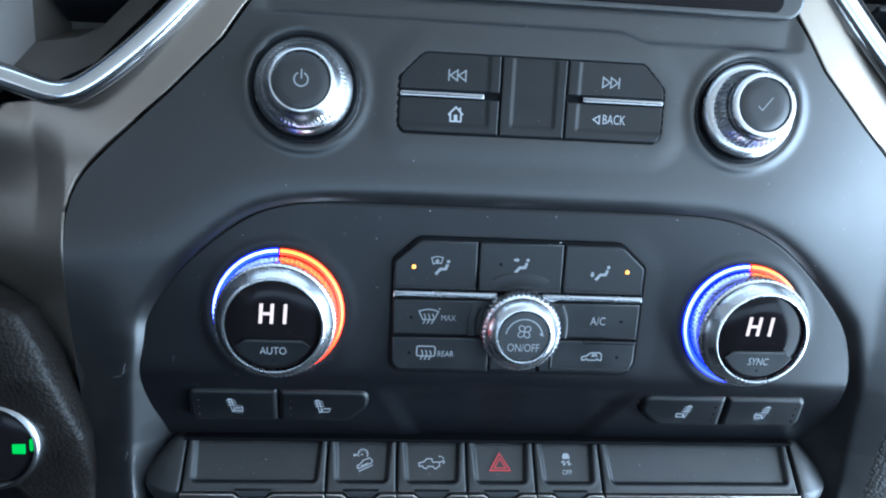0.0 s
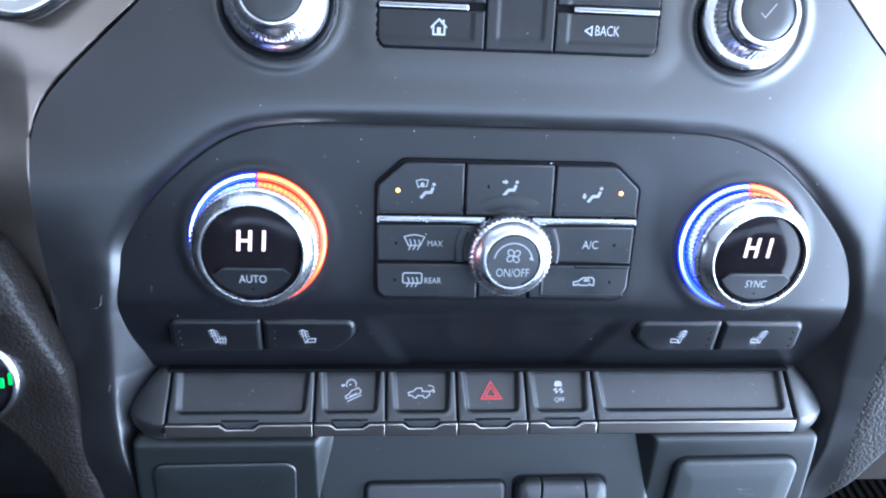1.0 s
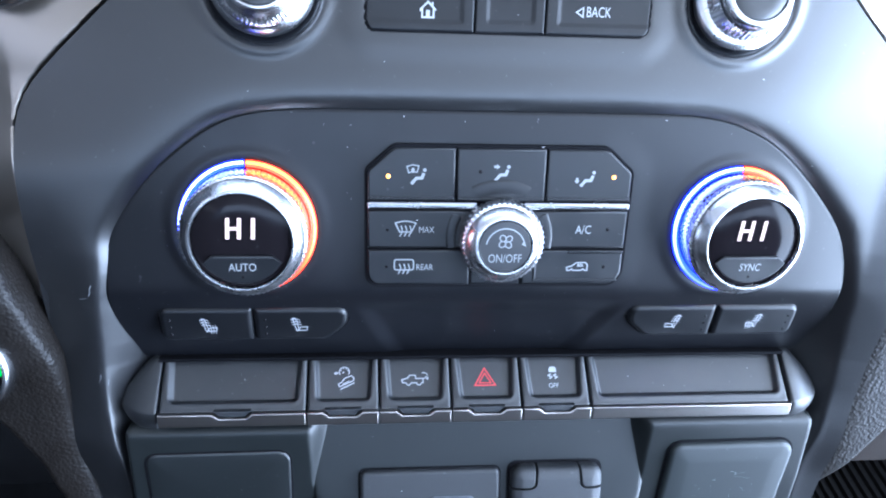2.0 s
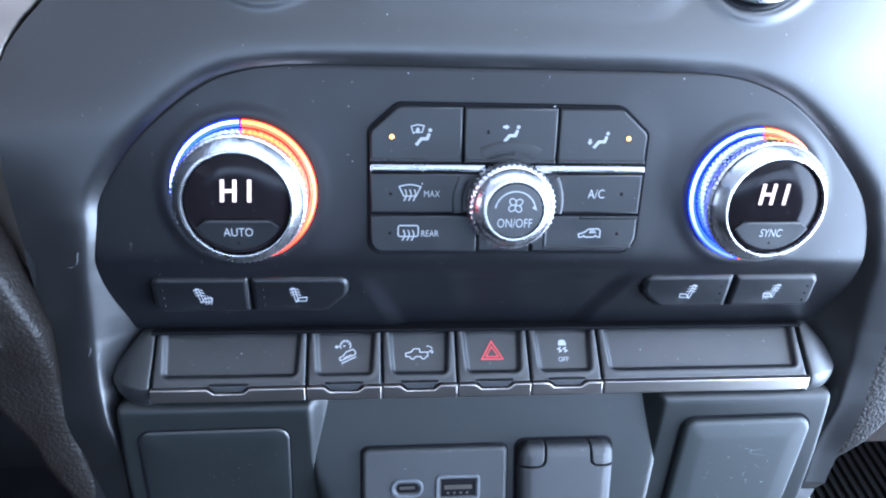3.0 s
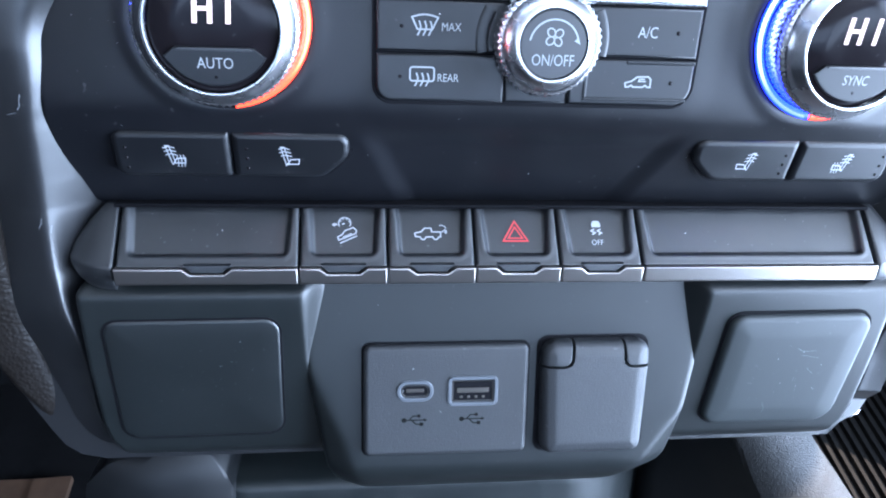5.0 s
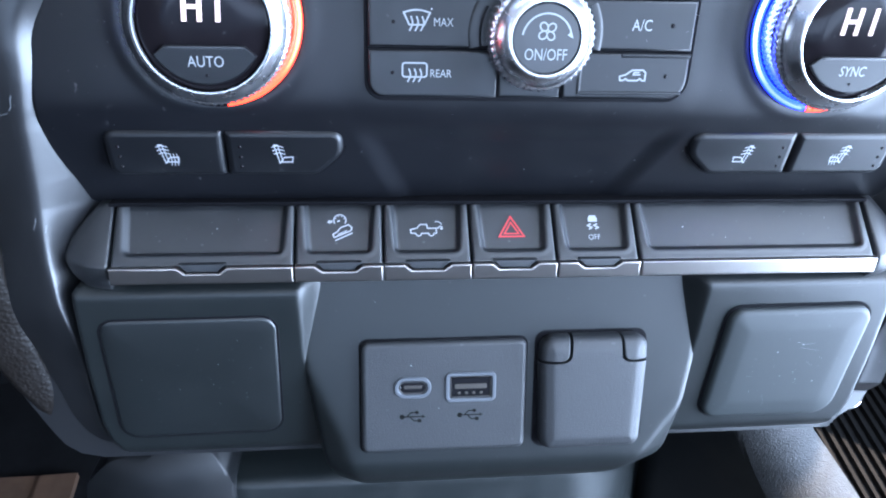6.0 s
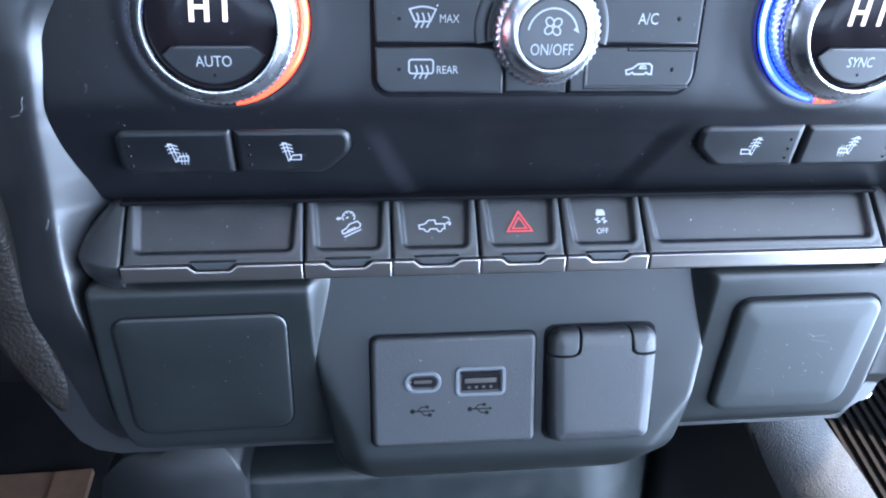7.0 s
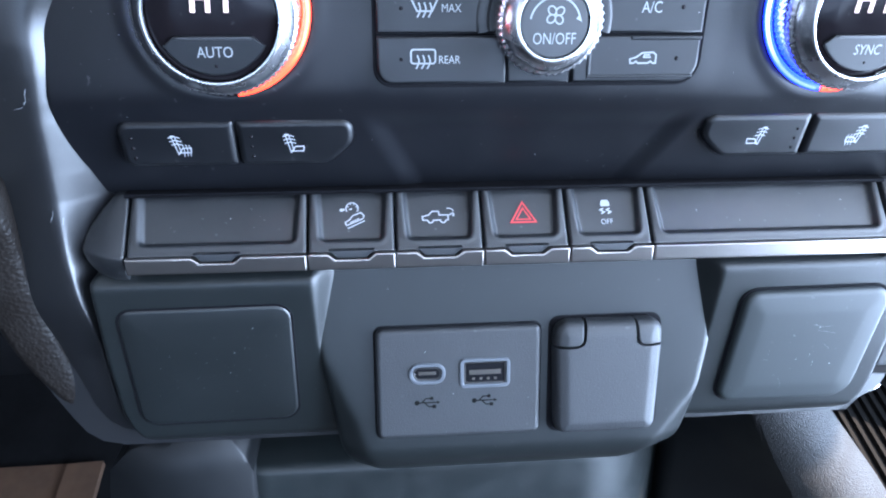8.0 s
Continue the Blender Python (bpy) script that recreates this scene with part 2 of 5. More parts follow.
def lathe(profile, centre, n=96, tooth=None, bm=None, cap=True):
    """A turned body round an axis along y: (radius, y) pairs from the back to the front. tooth(k, i): radius added at pair k, step i."""
    bm = bm or bmesh.new()
    loops = []
    for k, (r, y) in enumerate(profile):
        ring = []
        for i in range(n):
            a = 2 * math.pi * i / n
            q = r + (tooth(k, i) if tooth else 0)
            ring.append(bm.verts.new((centre[0] + q * math.cos(a), y, centre[1] + q * math.sin(a))))
        loops.append(ring)
    for a, b in zip(loops, loops[1:]):
        for i in range(n):
            bm.faces.new((a[i], a[(i + 1) % n], b[(i + 1) % n], b[i]))
    if cap:
        bm.faces.new(loops[-1])
    return bm


def arc_tube(centre, r0, r1, y, high, start, end, n=60):
    """A raised light guide along an arc, in degrees: a rounded strip between two radii."""
    bm, loops = bmesh.new(), []
    for i in range(n + 1):
        a = radians(start + (end - start) * i / n)
        ring = []
        for k in range(7):
            w = math.pi * k / 6
            r = (r0 + r1) / 2 - (r1 - r0) / 2 * math.cos(w)
            ring.append(bm.verts.new((centre[0] + r * math.cos(a), y - high * math.sin(w), centre[1] + r * math.sin(a))))
        loops.append(ring)
    for a, b in zip(loops, loops[1:]):
        for k in range(6):
            bm.faces.new((a[k], a[k + 1], b[k + 1], b[k]))
    bm.faces.new(loops[0])
    bm.faces.new(loops[-1][::-1])
    return bm


def sheet(xl, xr, z0, z1, yfun, nx, nz, skirt=0.0, turn=None, warp=None):
    """A moulded skin: rows from z0 up to z1, each from xl(z) to xr(z), at the depth yfun(x, z); its rim is drawn back by skirt."""
    z = np.linspace(z0, z1, nz + 1)[:, None] * np.ones(nx + 1)
    u = np.linspace(0, 1, nx + 1)[None, :]
    a, b = xl(z[:, :1]), xr(z[:, :1])
    x = warp(a, b, u, z) if warp else a + (b - a) * u
    y = yfun(x, z) + 0 * x
    co = np.stack([x, y, z], -1).reshape(-1, 3)
    w = nx + 1
    k = (np.arange(nz)[:, None] * w + np.arange(nx)).ravel()
    faces = np.stack([k, k + 1, k + w + 1, k + w], 1).tolist()
    verts = co.tolist()
    if skirt:
        rim = list(range(w)) + [j * w + nx for j in range(1, nz + 1)] + [nz * w + i for i in range(nx - 1, -1, -1)] + [j * w for j in range(nz - 1, 0, -1)]
        first, m = len(verts), len(rim)
        verts += [(verts[q][0], verts[q][1] + skirt, verts[q][2]) for q in rim]
        faces += [(rim[q], first + q, first + (q + 1) % m, rim[(q + 1) % m]) for q in range(m)]
    if turn:
        verts = [turn @ Vector(v) for v in verts]
    me = bpy.data.meshes.new("skin")
    me.from_pydata(verts, [], faces)
    bm = bmesh.new()
    bm.from_mesh(me)
    bpy.data.meshes.remove(me)
    return bm


def rim_drop(x, z, xl, xr, z0, z1, r):
    """How far a rounded rim of radius r falls back near the ends of a skin; r per side: left, right, bottom, top."""
    out = 0.0
    for d, q in zip((x - xl(z), xr(z) - x, z - z0, z1 - z), r):
        if q > 0:
            t = np.clip(1 - d / q, 0, 1)
            out = np.maximum(out, q * (1 - np.sqrt(1 - t * t)))
    return out


def ribbon(bm, points, width, closed=False, y=0.0):
    """A drawn line of a width through (x, z) points, in the plane y."""
    pts = [Vector(p) for p in points]
    n = len(pts)
    left, right = [], []
    for k, p in enumerate(pts):
        a = pts[k - 1] if k or closed else None
        b = pts[(k + 1) % n] if k < n - 1 or closed else None
        u = (p - a).normalized() if a else (b - p).normalized()
        v = (b - p).normalized() if b else u
        m = Vector((-u.y - v.y, u.x + v.x))
        m = m.normalized() if m.length > 1e-6 else Vector((-u.y, u.x))
        w = width / 2 / max(0.45, m.dot(Vector((-v.y, v.x))))
        left.append(bm.verts.new((p.x + m.x * w, y, p.y + m.y * w)))
        right.append(bm.verts.new((p.x - m.x * w, y, p.y - m.y * w)))
    for k in range(n if closed else n - 1):
        q = (k + 1) % n
        bm.faces.new((left[k], left[q], right[q], right[k]))


def patch(bm, points, y=0.0):
    bm.faces.new([bm.verts.new((x, y, z)) for x, z in points])


def ring_points(cx, cz, r, start=0, end=360, n=24):
    full = abs(end - start) >= 360
    return [(cx + r * math.cos(radians(start + (end - start) * i / n)), cz + r * math.sin(radians(start + (end - start) * i / n))) for i in range(n if full else n + 1)]


def disc(bm, cx, cz, r, y=0.0, n=14):
    patch(bm, ring_points(cx, cz, r, n=n), y)


def moved(bm, x, y, z, scale=1.0, turn=None):
    """Shifts a flat drawing to its place; turn tilts it first."""
    for v in bm.verts:
        co = v.co * scale
        v.co = (turn @ co if turn else co) + Vector((x, y, z))
    return bm


def lettering(text, width, height, slant=0.0):
    """Words in the built-in font, drawn flat and centred, of a width and a height in mm."""
    curve = bpy.data.curves.new("letters", "FONT")
    curve.body, curve.shear, curve.resolution_u = text, slant, 3
    ob = new("letters", curve)
    me = bpy.data.meshes.new_from_object(ob.evaluated_get(bpy.context.evaluated_depsgraph_get()))
    bpy.data.objects.remove(ob)
    bpy.data.curves.remove(curve)
    bm = bmesh.new()
    bm.from_mesh(me)
    bpy.data.meshes.remove(me)
    xs, ys = [v.co.x for v in bm.verts], [v.co.y for v in bm.verts]
    for v in bm.verts:
        v.co = Vector(((v.co.x - (min(xs) + max(xs)) / 2) * width / (max(xs) - min(xs)), 0, (v.co.y - (min(ys) + max(ys)) / 2) * height / (max(ys) - min(ys))))
    return bm


def bar(bm, x0, y0, z0, x1, y1, z1):
    """A plain block between two corners, added to a bmesh."""
    v = [bm.verts.new((x, y, z)) for x in (x0, x1) for y in (y0, y1) for z in (z0, z1)]
    for f in ((0, 1, 3, 2), (4, 6, 7, 5), (0, 4, 5, 1), (2, 3, 7, 6), (0, 2, 6, 4), (1, 5, 7, 3)):
        bm.faces.new([v[k] for k in f])
    return bm


def curved(points, n=6, closed=False):
    """A smooth line through (x, z) points."""
    p = [Vector(q) for q in points]
    out, m = [], len(p)
    for k in range(m if closed else m - 1):
        a, b, c, d = (p[i % m] if closed else p[min(max(i, 0), m - 1)] for i in (k - 1, k, k + 1, k + 2))
        for i in range(n):
            t = i / n
            out.append(0.5 * (2 * b + (c - a) * t + (2 * a - 5 * b + 4 * c - d) * t * t + (3 * b - 3 * c + d - a) * t ** 3))
    return out if closed else out + [p[-1]]


def outline_distance(outline):
    """The distance to a closed outline, less than zero inside it, for arrays of x and z."""
    def dist(x, z):
        far, inside = np.full(np.shape(x), 1e9), np.zeros(np.shape(x), bool)
        for p, q in zip(outline, outline[1:] + outline[:1]):
            dx, dz = q.x - p.x, q.y - p.y
            t = np.clip(((x - p.x) * dx + (z - p.y) * dz) / max(1e-12, dx * dx + dz * dz), 0, 1)
            far = np.minimum(far, np.hypot(x - p.x - t * dx, z - p.y - t * dz))
            if abs(dz) > 1e-12:
                inside ^= ((p.y > z) != (q.y > z)) & (x < dx * (z - p.y) / dz + p.x)
        return np.where(inside, -far, far)

    return dist


# ---- the fascia ----
def seam(z):
    """Half the width of the black fascia at a height."""
    return along(z, (-104, 137), (-97.3, 142), (-94, 146), (-90, 150.5), (-86, 153.5), (-76, 156), (-64, 158.5), (-50, 162), (-40, 162), (-20, 161), (-7, 160), (8, 158.5), (24, 158), (70, 157.6), (79, 157.2), (85, 156), (90, 153.8), (94, 151), (98, 147.4), (104, 141.2), (122, 121.5), (140, 103.5), (150, 96.5), (156, 92), (163, 87), (185, 84))


def seam_left(z):
    """The same on the driver's side, where the fascia spreads towards the floor."""
    return np.where(z > -40, seam(z), along(z, (-104, 138), (-102, 146), (-98, 151), (-92, 154.5), (-84, 158.5), (-74, 163.4), (-64, 167), (-54, 168), (-46, 166), (-40, 162)))


def seam_right(z):
    """The passenger's side, where the fascia narrows to a strip beside the padded panel."""
    return np.where(z > 45, seam(z), along(z, (-104, 130), (-98, 138.5), (-94, 144.5), (-88, 146.5), (-79, 147), (-70, 148), (-54, 149.5), (-32, 149.5), (-17, 150.5), (0, 151.5), (20, 153.5), (35, 156.5), (45, 157.8)))


POD_SIDE_L = [(-40, 87.7), (-58, 87.4), (-72, 86.8), (-86, 84.8), (-97, 80.6), (-109, 72), (-119.5, 62), (-128, 51), (-132.8, 42.5), (-134.6, 34), (-135.2, 26), (-135.7, 18), (-135.4, 9), (-134.2, 1), (-132.6, -4.8), (-130.4, -8.2), (-127.4, -10.2), (-124.5, -14), (-127, -30)]
POD_SIDE_R = [(40, 87.7), (58, 87.2), (70, 86.5), (82, 84.2), (95, 78.6), (107, 69.6), (119, 57.5), (127, 47.5), (131.8, 38), (133.4, 30), (134.2, 21), (134.8, 12), (134.2, 2), (132.6, -4.8), (130.4, -8.2), (127.0, -10.2), (124.5, -14), (127, -30)]
POD_LINE = curved(POD_SIDE_L) + [Vector((-128, -130)), Vector((128, -130))] + curved(POD_SIDE_R)[::-1]
# the same line without the cut lower corners, for the flank round the panel
FLANK_SIDE = [(137.2, 22), (138.5, 9), (139.9, -8), (140.4, -22), (139.4, -40), (137.8, -54), (137.2, -80), (135.4, -92), (132, -98), (124, -103), (110, -130)]
FLANK_LINE = curved(POD_SIDE_L[:10] + [(-x, z) for x, z in FLANK_SIDE]) + curved(POD_SIDE_R[:9] + FLANK_SIDE)[::-1]
flank_distance = outline_distance(FLANK_LINE)
AUDIO = rounded([(-46, 112, 4), (46, 112, 4), (46, 131, 4), (38, 139.4, 4), (-38, 139.4, 4), (-46, 131, 4)])
CLIMATE = rounded([(-45.5, 27.2, 4.5), (44.5, 27.2, 6), (45.5, 67.6, 3), (36.5, 75.7, 4), (-36.5, 75.7, 4), (-45.5, 67.6, 3)])
audio_distance, climate_distance = outline_distance(AUDIO), outline_distance(CLIMATE)
DIALS = ((-85.4, 47.2), (85.8, 46.9))
KNOBS = ((-77.4, 125.4), (76.5, 125.3))


def pod_floor(x, z):
    """The recessed climate panel, which bends back below the dials."""
    y = 2.2 + 0.64 * (np.sqrt((23 - z) ** 2 + 9) + (23 - z)) / 2
    y = np.minimum(y, 23)
    y = y + 0.0013 * np.clip(np.abs(x) - 96, 0, 60) ** 2 * smooth((z - 4) / 24)
    y = y - 0.22 * smooth((9.5 - climate_distance(x, z)) / 8.5)
    for cx, cz in DIALS:
        r = np.hypot(x - cx, z - cz)
        y = y - 0.4 * np.exp(-(((r - 25.0) / 2.2) ** 2)) + 0.3 * smooth((23.3 - r) / 0.8)
    # the hollow between the seat keys
    side = np.abs(x) - 46 - 0.5 * (z - 6)
    return y + 2.0 * smooth(-side / 9) * smooth((20 - z) / 8)


def sweep_back(x):
    """How far the upper fascia falls away towards its sides."""
    far = np.abs(x)
    return 0.00115 * np.clip(far - 80, 0, 90) ** 2


def fascia_depth(x, z):
    d = flank_distance(x, z)
    # the lower part leans back, along with the climate panel
    y = 0.2 + along(z, (-104, 17), (-60, 12.5), (-40, 11), (-22, 9.8), (-8, 8.4), (2, 6.4), (9, 4.8), (16, 3.1), (22, 1.9), (30, 0.8), (38, 0.2), (48, 0)) + 0 * x
    far = np.abs(x)
    beyond = far - along(z, (-97, 139), (-70, 141), (-30, 142.5), (0, 140.5), (20, 139), (60, 138))
    y = y + 5.0 * smooth((-38 - z) / 30)
    left = (0.42 + 0.12 * smooth((-50 - z) / 30)) * (np.sqrt(beyond ** 2 + 24) + beyond) / 2 * smooth((64 - z) / 50)
    right = along(z, (-92, -0.05), (-60, -0.2), (-20, -0.24), (20, -0.22), (50, -0.16)) * (np.sqrt(beyond ** 2 + 4) + beyond) / 2 * smooth((76 - z) / 26)
    y = y + np.where(x > 0, right, left)
    y = y + sweep_back(x) * smooth((z - 64) / 34)
    # raised land round the audio keys, collars round the knobs
    y = y - 0.6 * smooth((11 - audio_distance(x, z)) / 9) + 0.6 * smooth(-audio_distance(x, z))
    for cx, cz in KNOBS:
        r = np.hypot(x - cx, z - cz)
        y = y - 0.9 * np.exp(-(((r - 20.0) / 1.9) ** 2)) + 2.0 * smooth((18.2 - r) / 1.0)
    # the step below the screen
    y = y + 1.3 * smooth((z - 148.5 - 3.0 * smooth((40 - x) / 12) + 3) / 1.6) * smooth((96 - far) / 8)
    y = y + 0.012 * np.clip(-84 - z, 0, 30) ** 2 + 0.7 * np.clip(-82 - z, 0, 30) * (x > 0)
    floor = pod_floor(x, z)
    # the flank that falls from the rim into the climate panel
    wide = 0.4 + 2.4 * smooth((z - 22) / 30)
    steep = along(z, (-70, 2.6), (-40, 2.0), (-25, 1.6), (-10, 1.25), (0, 1.15), (20, 1.15), (32, 1.1), (60, 0.85), (90, 0.8))
    ahead = wide - d
    flank = y + (np.sqrt((steep * ahead) ** 2 + along(z, (-60, 0.8), (-20, 3.0))) + steep * ahead) / 2
    return np.minimum(floor + 1.5, flank)


fascia = thing("dashboard_fascia", "black satin plastic dashboard fascia with recessed climate panel", "dashboard", (0, 0, 20), kind="structure")
def fascia_columns(a, b, u, z):
    """Columns that run along the rims of the recess and lie closer there."""
    rim = along(z, (-100, 140), (-60, 141), (-20, 142), (0, 140), (30, 138.0), (200, 138.0))
    rim = np.minimum(rim, seam(z) - 6)
    grid = np.interp(u, (0, 0.14, 0.30, 0.70, 0.86, 1), (0, 1, 2, 3, 4, 5))
    k = np.minimum(grid.astype(int), 4)
    stops = np.stack([a + 0 * u, -rim - 2.5 + 0 * u, -rim + 7 + 0 * u, rim - 7 + 0 * u, rim + 2.5 + 0 * u, b + 0 * u])
    rows = np.arange(z.shape[0])[:, None], np.arange(u.shape[1])[None, :]
    low, high = stops[k + 0 * rows[0], rows[0], rows[1]], stops[k + 1 + 0 * rows[0], rows[0], rows[1]]
    return low + (high - low) * (grid - k)


part("fascia_skin", sheet(lambda z: -seam_left(z), seam_right, -104, 172, fascia_depth, 440, 400, skirt=14, warp=fascia_columns), FASCIA, fascia, crease=50)


def pod_edge(side):
    """The outline of the climate panel on one side, as x over z."""
    pts = sorted((p.y, p.x) for p in POD_LINE if p.x * side > 0 and p.y > -12)
    return lambda z: along(z, *pts)


pod_left, pod_right = pod_edge(-1), pod_edge(1)
POD_LOW, POD_TOP = -9.9, 88.0


def pod_skin(x, z):
    return pod_floor(x, z) + rim_drop(x, z, pod_left, pod_right, POD_LOW, POD_TOP, (1.5, 1.5, 0, 1.7))


part("climate_panel_skin", sheet(pod_left, pod_right, POD_LOW, POD_TOP, pod_skin, 440, 170, skirt=3), POD, fascia, "satin black recessed climate panel", crease=50)


# ---- screen ----
screen = thing("display_screen", "dark glossy display screen above the audio keys", "screen", (0, 2, 180))
part("screen_bezel", slab(box_outline(-92, 92, 156.5, 235, 6), -1.6, 12, 1.2), FASCIA, screen)
part("screen_glass", slab(box_outline(-84.5, 84.5, 158.6, 229, 3), -2.2, 4, 0.5), GLASS, screen)


# ---- silver side trim, chrome bead and air vent, once for each side ----
def bead_line():
    return [(-184, 125.5), (-178, 124.2), (-171, 122.0), (-164, 119.8), (-158, 119.6), (-152, 122.4), (-143, 129.0), (-131, 139.6), (-119, 152), (-106, 166), (-92, 182)]


def sweep(points, wide, high, y, side, n=10):
    """A rounded bead along a line of (x, z) points."""
    pts, bm, loops = [Vector(p) for p in points], bmesh.new(), []
    for _ in range(2):
        pts = [pts[0]] + [q for a, b in zip(pts, pts[1:]) for q in (a * 0.75 + b * 0.25, a * 0.25 + b * 0.75)] + [pts[-1]]
    for k, p in enumerate(pts):
        u = (pts[min(k + 1, len(pts) - 1)] - pts[max(k - 1, 0)]).normalized()
        m = Vector((-u.y, u.x))
        ring = []
        for i in range(n):
            a = 2 * math.pi * i / n
            q = p + m * (wide * math.cos(a))
            ring.append(bm.verts.new((side * q.x + (4 if side > 0 else 0), y - high * math.sin(a), q.y)))
        loops.append(ring)
    for a, b in zip(loops, loops[1:]):
        for i in range(n):
            bm.faces.new((a[i], a[(i + 1) % n], b[(i + 1) % n], b[i]))
    bm.faces.new(loops[0][::-1])
    bm.faces.new(loops[-1])
    return bm


def side_trim(side):
    trim = thing("side_trim", "brushed silver trim panel with polished chrome bead", "trim", (side * 160, 3, 80), "side trims", "structure")

    def outer(z):
        return -along(z, (10, 160.6), (17, 161), (24, 168), (33, 180), (45, 195), (60, 206), (95, 204), (110, 190), (113, 182), (115.5, 180), (117.5, 166), (120, 156), (123, 148.5), (130, 141), (136, 134), (151, 119), (166, 105), (185, 90))

    def inner(z):
        return -(seam(z) + 1.4) - 0 * z

    def skin(x, z):
        base = 0.8 + sweep_back(x) * smooth((z - 64) / 34) + 8.2 * smooth((64 - z) / 50) + 4.5 * smooth((112 - z) / 60)
        return base + rim_drop(x, z, outer, inner, 6, 185, (3.0, 0.8, 0, 0)) + 0.32 * np.clip(-159 - x, 0, 60) * smooth((112 - z) / 30)

    low = 17
    bm = sheet(outer, inner, low, 176, skin, 60, 200, skirt=10)
    if side > 0:
        for v in bm.verts:
            v.co.x *= -1
    part("trim_panel", bm, TRIM, trim, crease=60)
    part("chrome_bead", sweep(bead_line(), 4.2, 3.6, 1.0, side), CHROME, trim, "polished chrome bead", crease=70)
    vent = thing("air_vent", "grey plastic air vent in a chrome-edged surround", "air vent", (side * 160, 20, 160), "air vents")
    shell = bmesh.new()
    back = [(-178, 121), (-158, 124), (-146, 130), (-120, 156), (-96, 182), (-110, 215), (-180, 215)]
    n = len(back)
    front = [shell.verts.new((side * x, 4, z)) for x, z in back]
    mid = [shell.verts.new((side * (x + (-150 - x) * 0.30), 16, z + (172 - z) * 0.30)) for x, z in back]
    deep = [shell.verts.new((side * (x + (-150 - x) * 0.42), 40, z + (172 - z) * 0.42)) for x, z in back]
    for a, b in ((front, mid), (mid, deep)):
        for k in range(n):
            shell.faces.new((a[k], a[(k + 1) % n], b[(k + 1) % n], b[k]))
    shell.faces.new(deep)
    part("vent_housing", shell, VENT, vent, crease=20)
    for k in range(4):
        z = 150 + 12 * k
        wide = 16 + 3 * k
        part("slat", slab(box_outline(-150 - wide, -150 + wide, -1.4, 1.4, 1.2), -9, 9, 0.8, turn=Matrix.Translation((0 if side < 0 else 300, 26, z)) @ Matrix.Rotation(radians(-24), 4, "X")), KEY, vent)


side_trim(-1)
side_trim(1)
surround = thing("cluster_surround", "grey plastic instrument surround beside the air vent", "dashboard panel", (-200, 10, 150), kind="structure")
part("surround_panel", slab(rounded([(-300, 60, 4), (-200, 60, 4), (-198, 112, 3), (-181, 124, 3), (-177, 240, 4), (-300, 240, 4)]), 11, 30, 3), LOWER, surround)


# ---- audio keys ----
def clipped(outline, x0, x1, z0, z1):
    """The part of an outline inside a box."""
    pts = list(outline)
    for axis, value, keep in ((0, x0, 1), (0, x1, -1), (1, z0, 1), (1, z1, -1)):
        out = []
        for p, q in zip(pts, pts[1:] + pts[:1]):
            dp, dq = (p[axis] - value) * keep, (q[axis] - value) * keep
            if dp >= 0:
                out.append(p)
            if (dp >= 0) != (dq >= 0):
                out.append(p + (q - p) * (dp / (dp - dq)))
        pts = out
    clean = [p for k, p in enumerate(pts) if (p - pts[k - 1]).length > 0.02]
    return clean


audio = thing("audio_key_panel", "black audio key panel with six keys and chrome strips", "control panel", (0, 0, 125))
part("key_frame", slab(inset(AUDIO, -0.7), -0.35, 5, 0.3), GAP, audio)
PLAY = inset(AUDIO, 0.25)


def key(parent, outline, front, name="key", mat=None, r=0.7, label=""):
    return part(name, slab(outline, front, front + 4, r), mat or KEY, parent, label)


def scan(outline):
    """The left and right ends of a convex outline at a height."""
    def ends(z, pick, start):
        out = np.full(np.shape(z), start)
        for p, q in zip(outline, outline[1:] + outline[:1]):
            lo, hi = (p, q) if p.y < q.y else (q, p)
            if hi.y - lo.y < 1e-6:
                continue
            x = lo.x + (hi.x - lo.x) * (z - lo.y) / (hi.y - lo.y)
            out = np.where((z >= lo.y - 1e-6) & (z <= hi.y + 1e-6), pick(out, x), out)
        return out

    return lambda z: ends(z, np.minimum, 1e3), lambda z: ends(z, np.maximum, -1e3)


def scooped_key(outline, field, front=-1.35, deep=0.42, bevel=(0.6, 0.6, 1.4, 0.6)):
    """A key whose inner field is pressed in, with soft walls; field: (x0, x1, z0, z1, radius)."""
    lo, hi = scan(outline)
    z0, z1 = min(p.y for p in outline), max(p.y for p in outline)
    dist = outline_distance(box_outline(*field))
    skin = lambda x, z: front + deep * smooth(-dist(x, z) / 1.9) + rim_drop(x, z, lo, hi, z0, z1, bevel)
    return part("key", sheet(lo, hi, z0 + 1e-4, z1 - 1e-4, skin, 110, 70, skirt=3, warp=lambda a, b, u, q: a + (b - a) * (0.75 * (1 - np.cos(np.pi * u)) / 2 + 0.25 * u)), KEY, audio, crease=50)


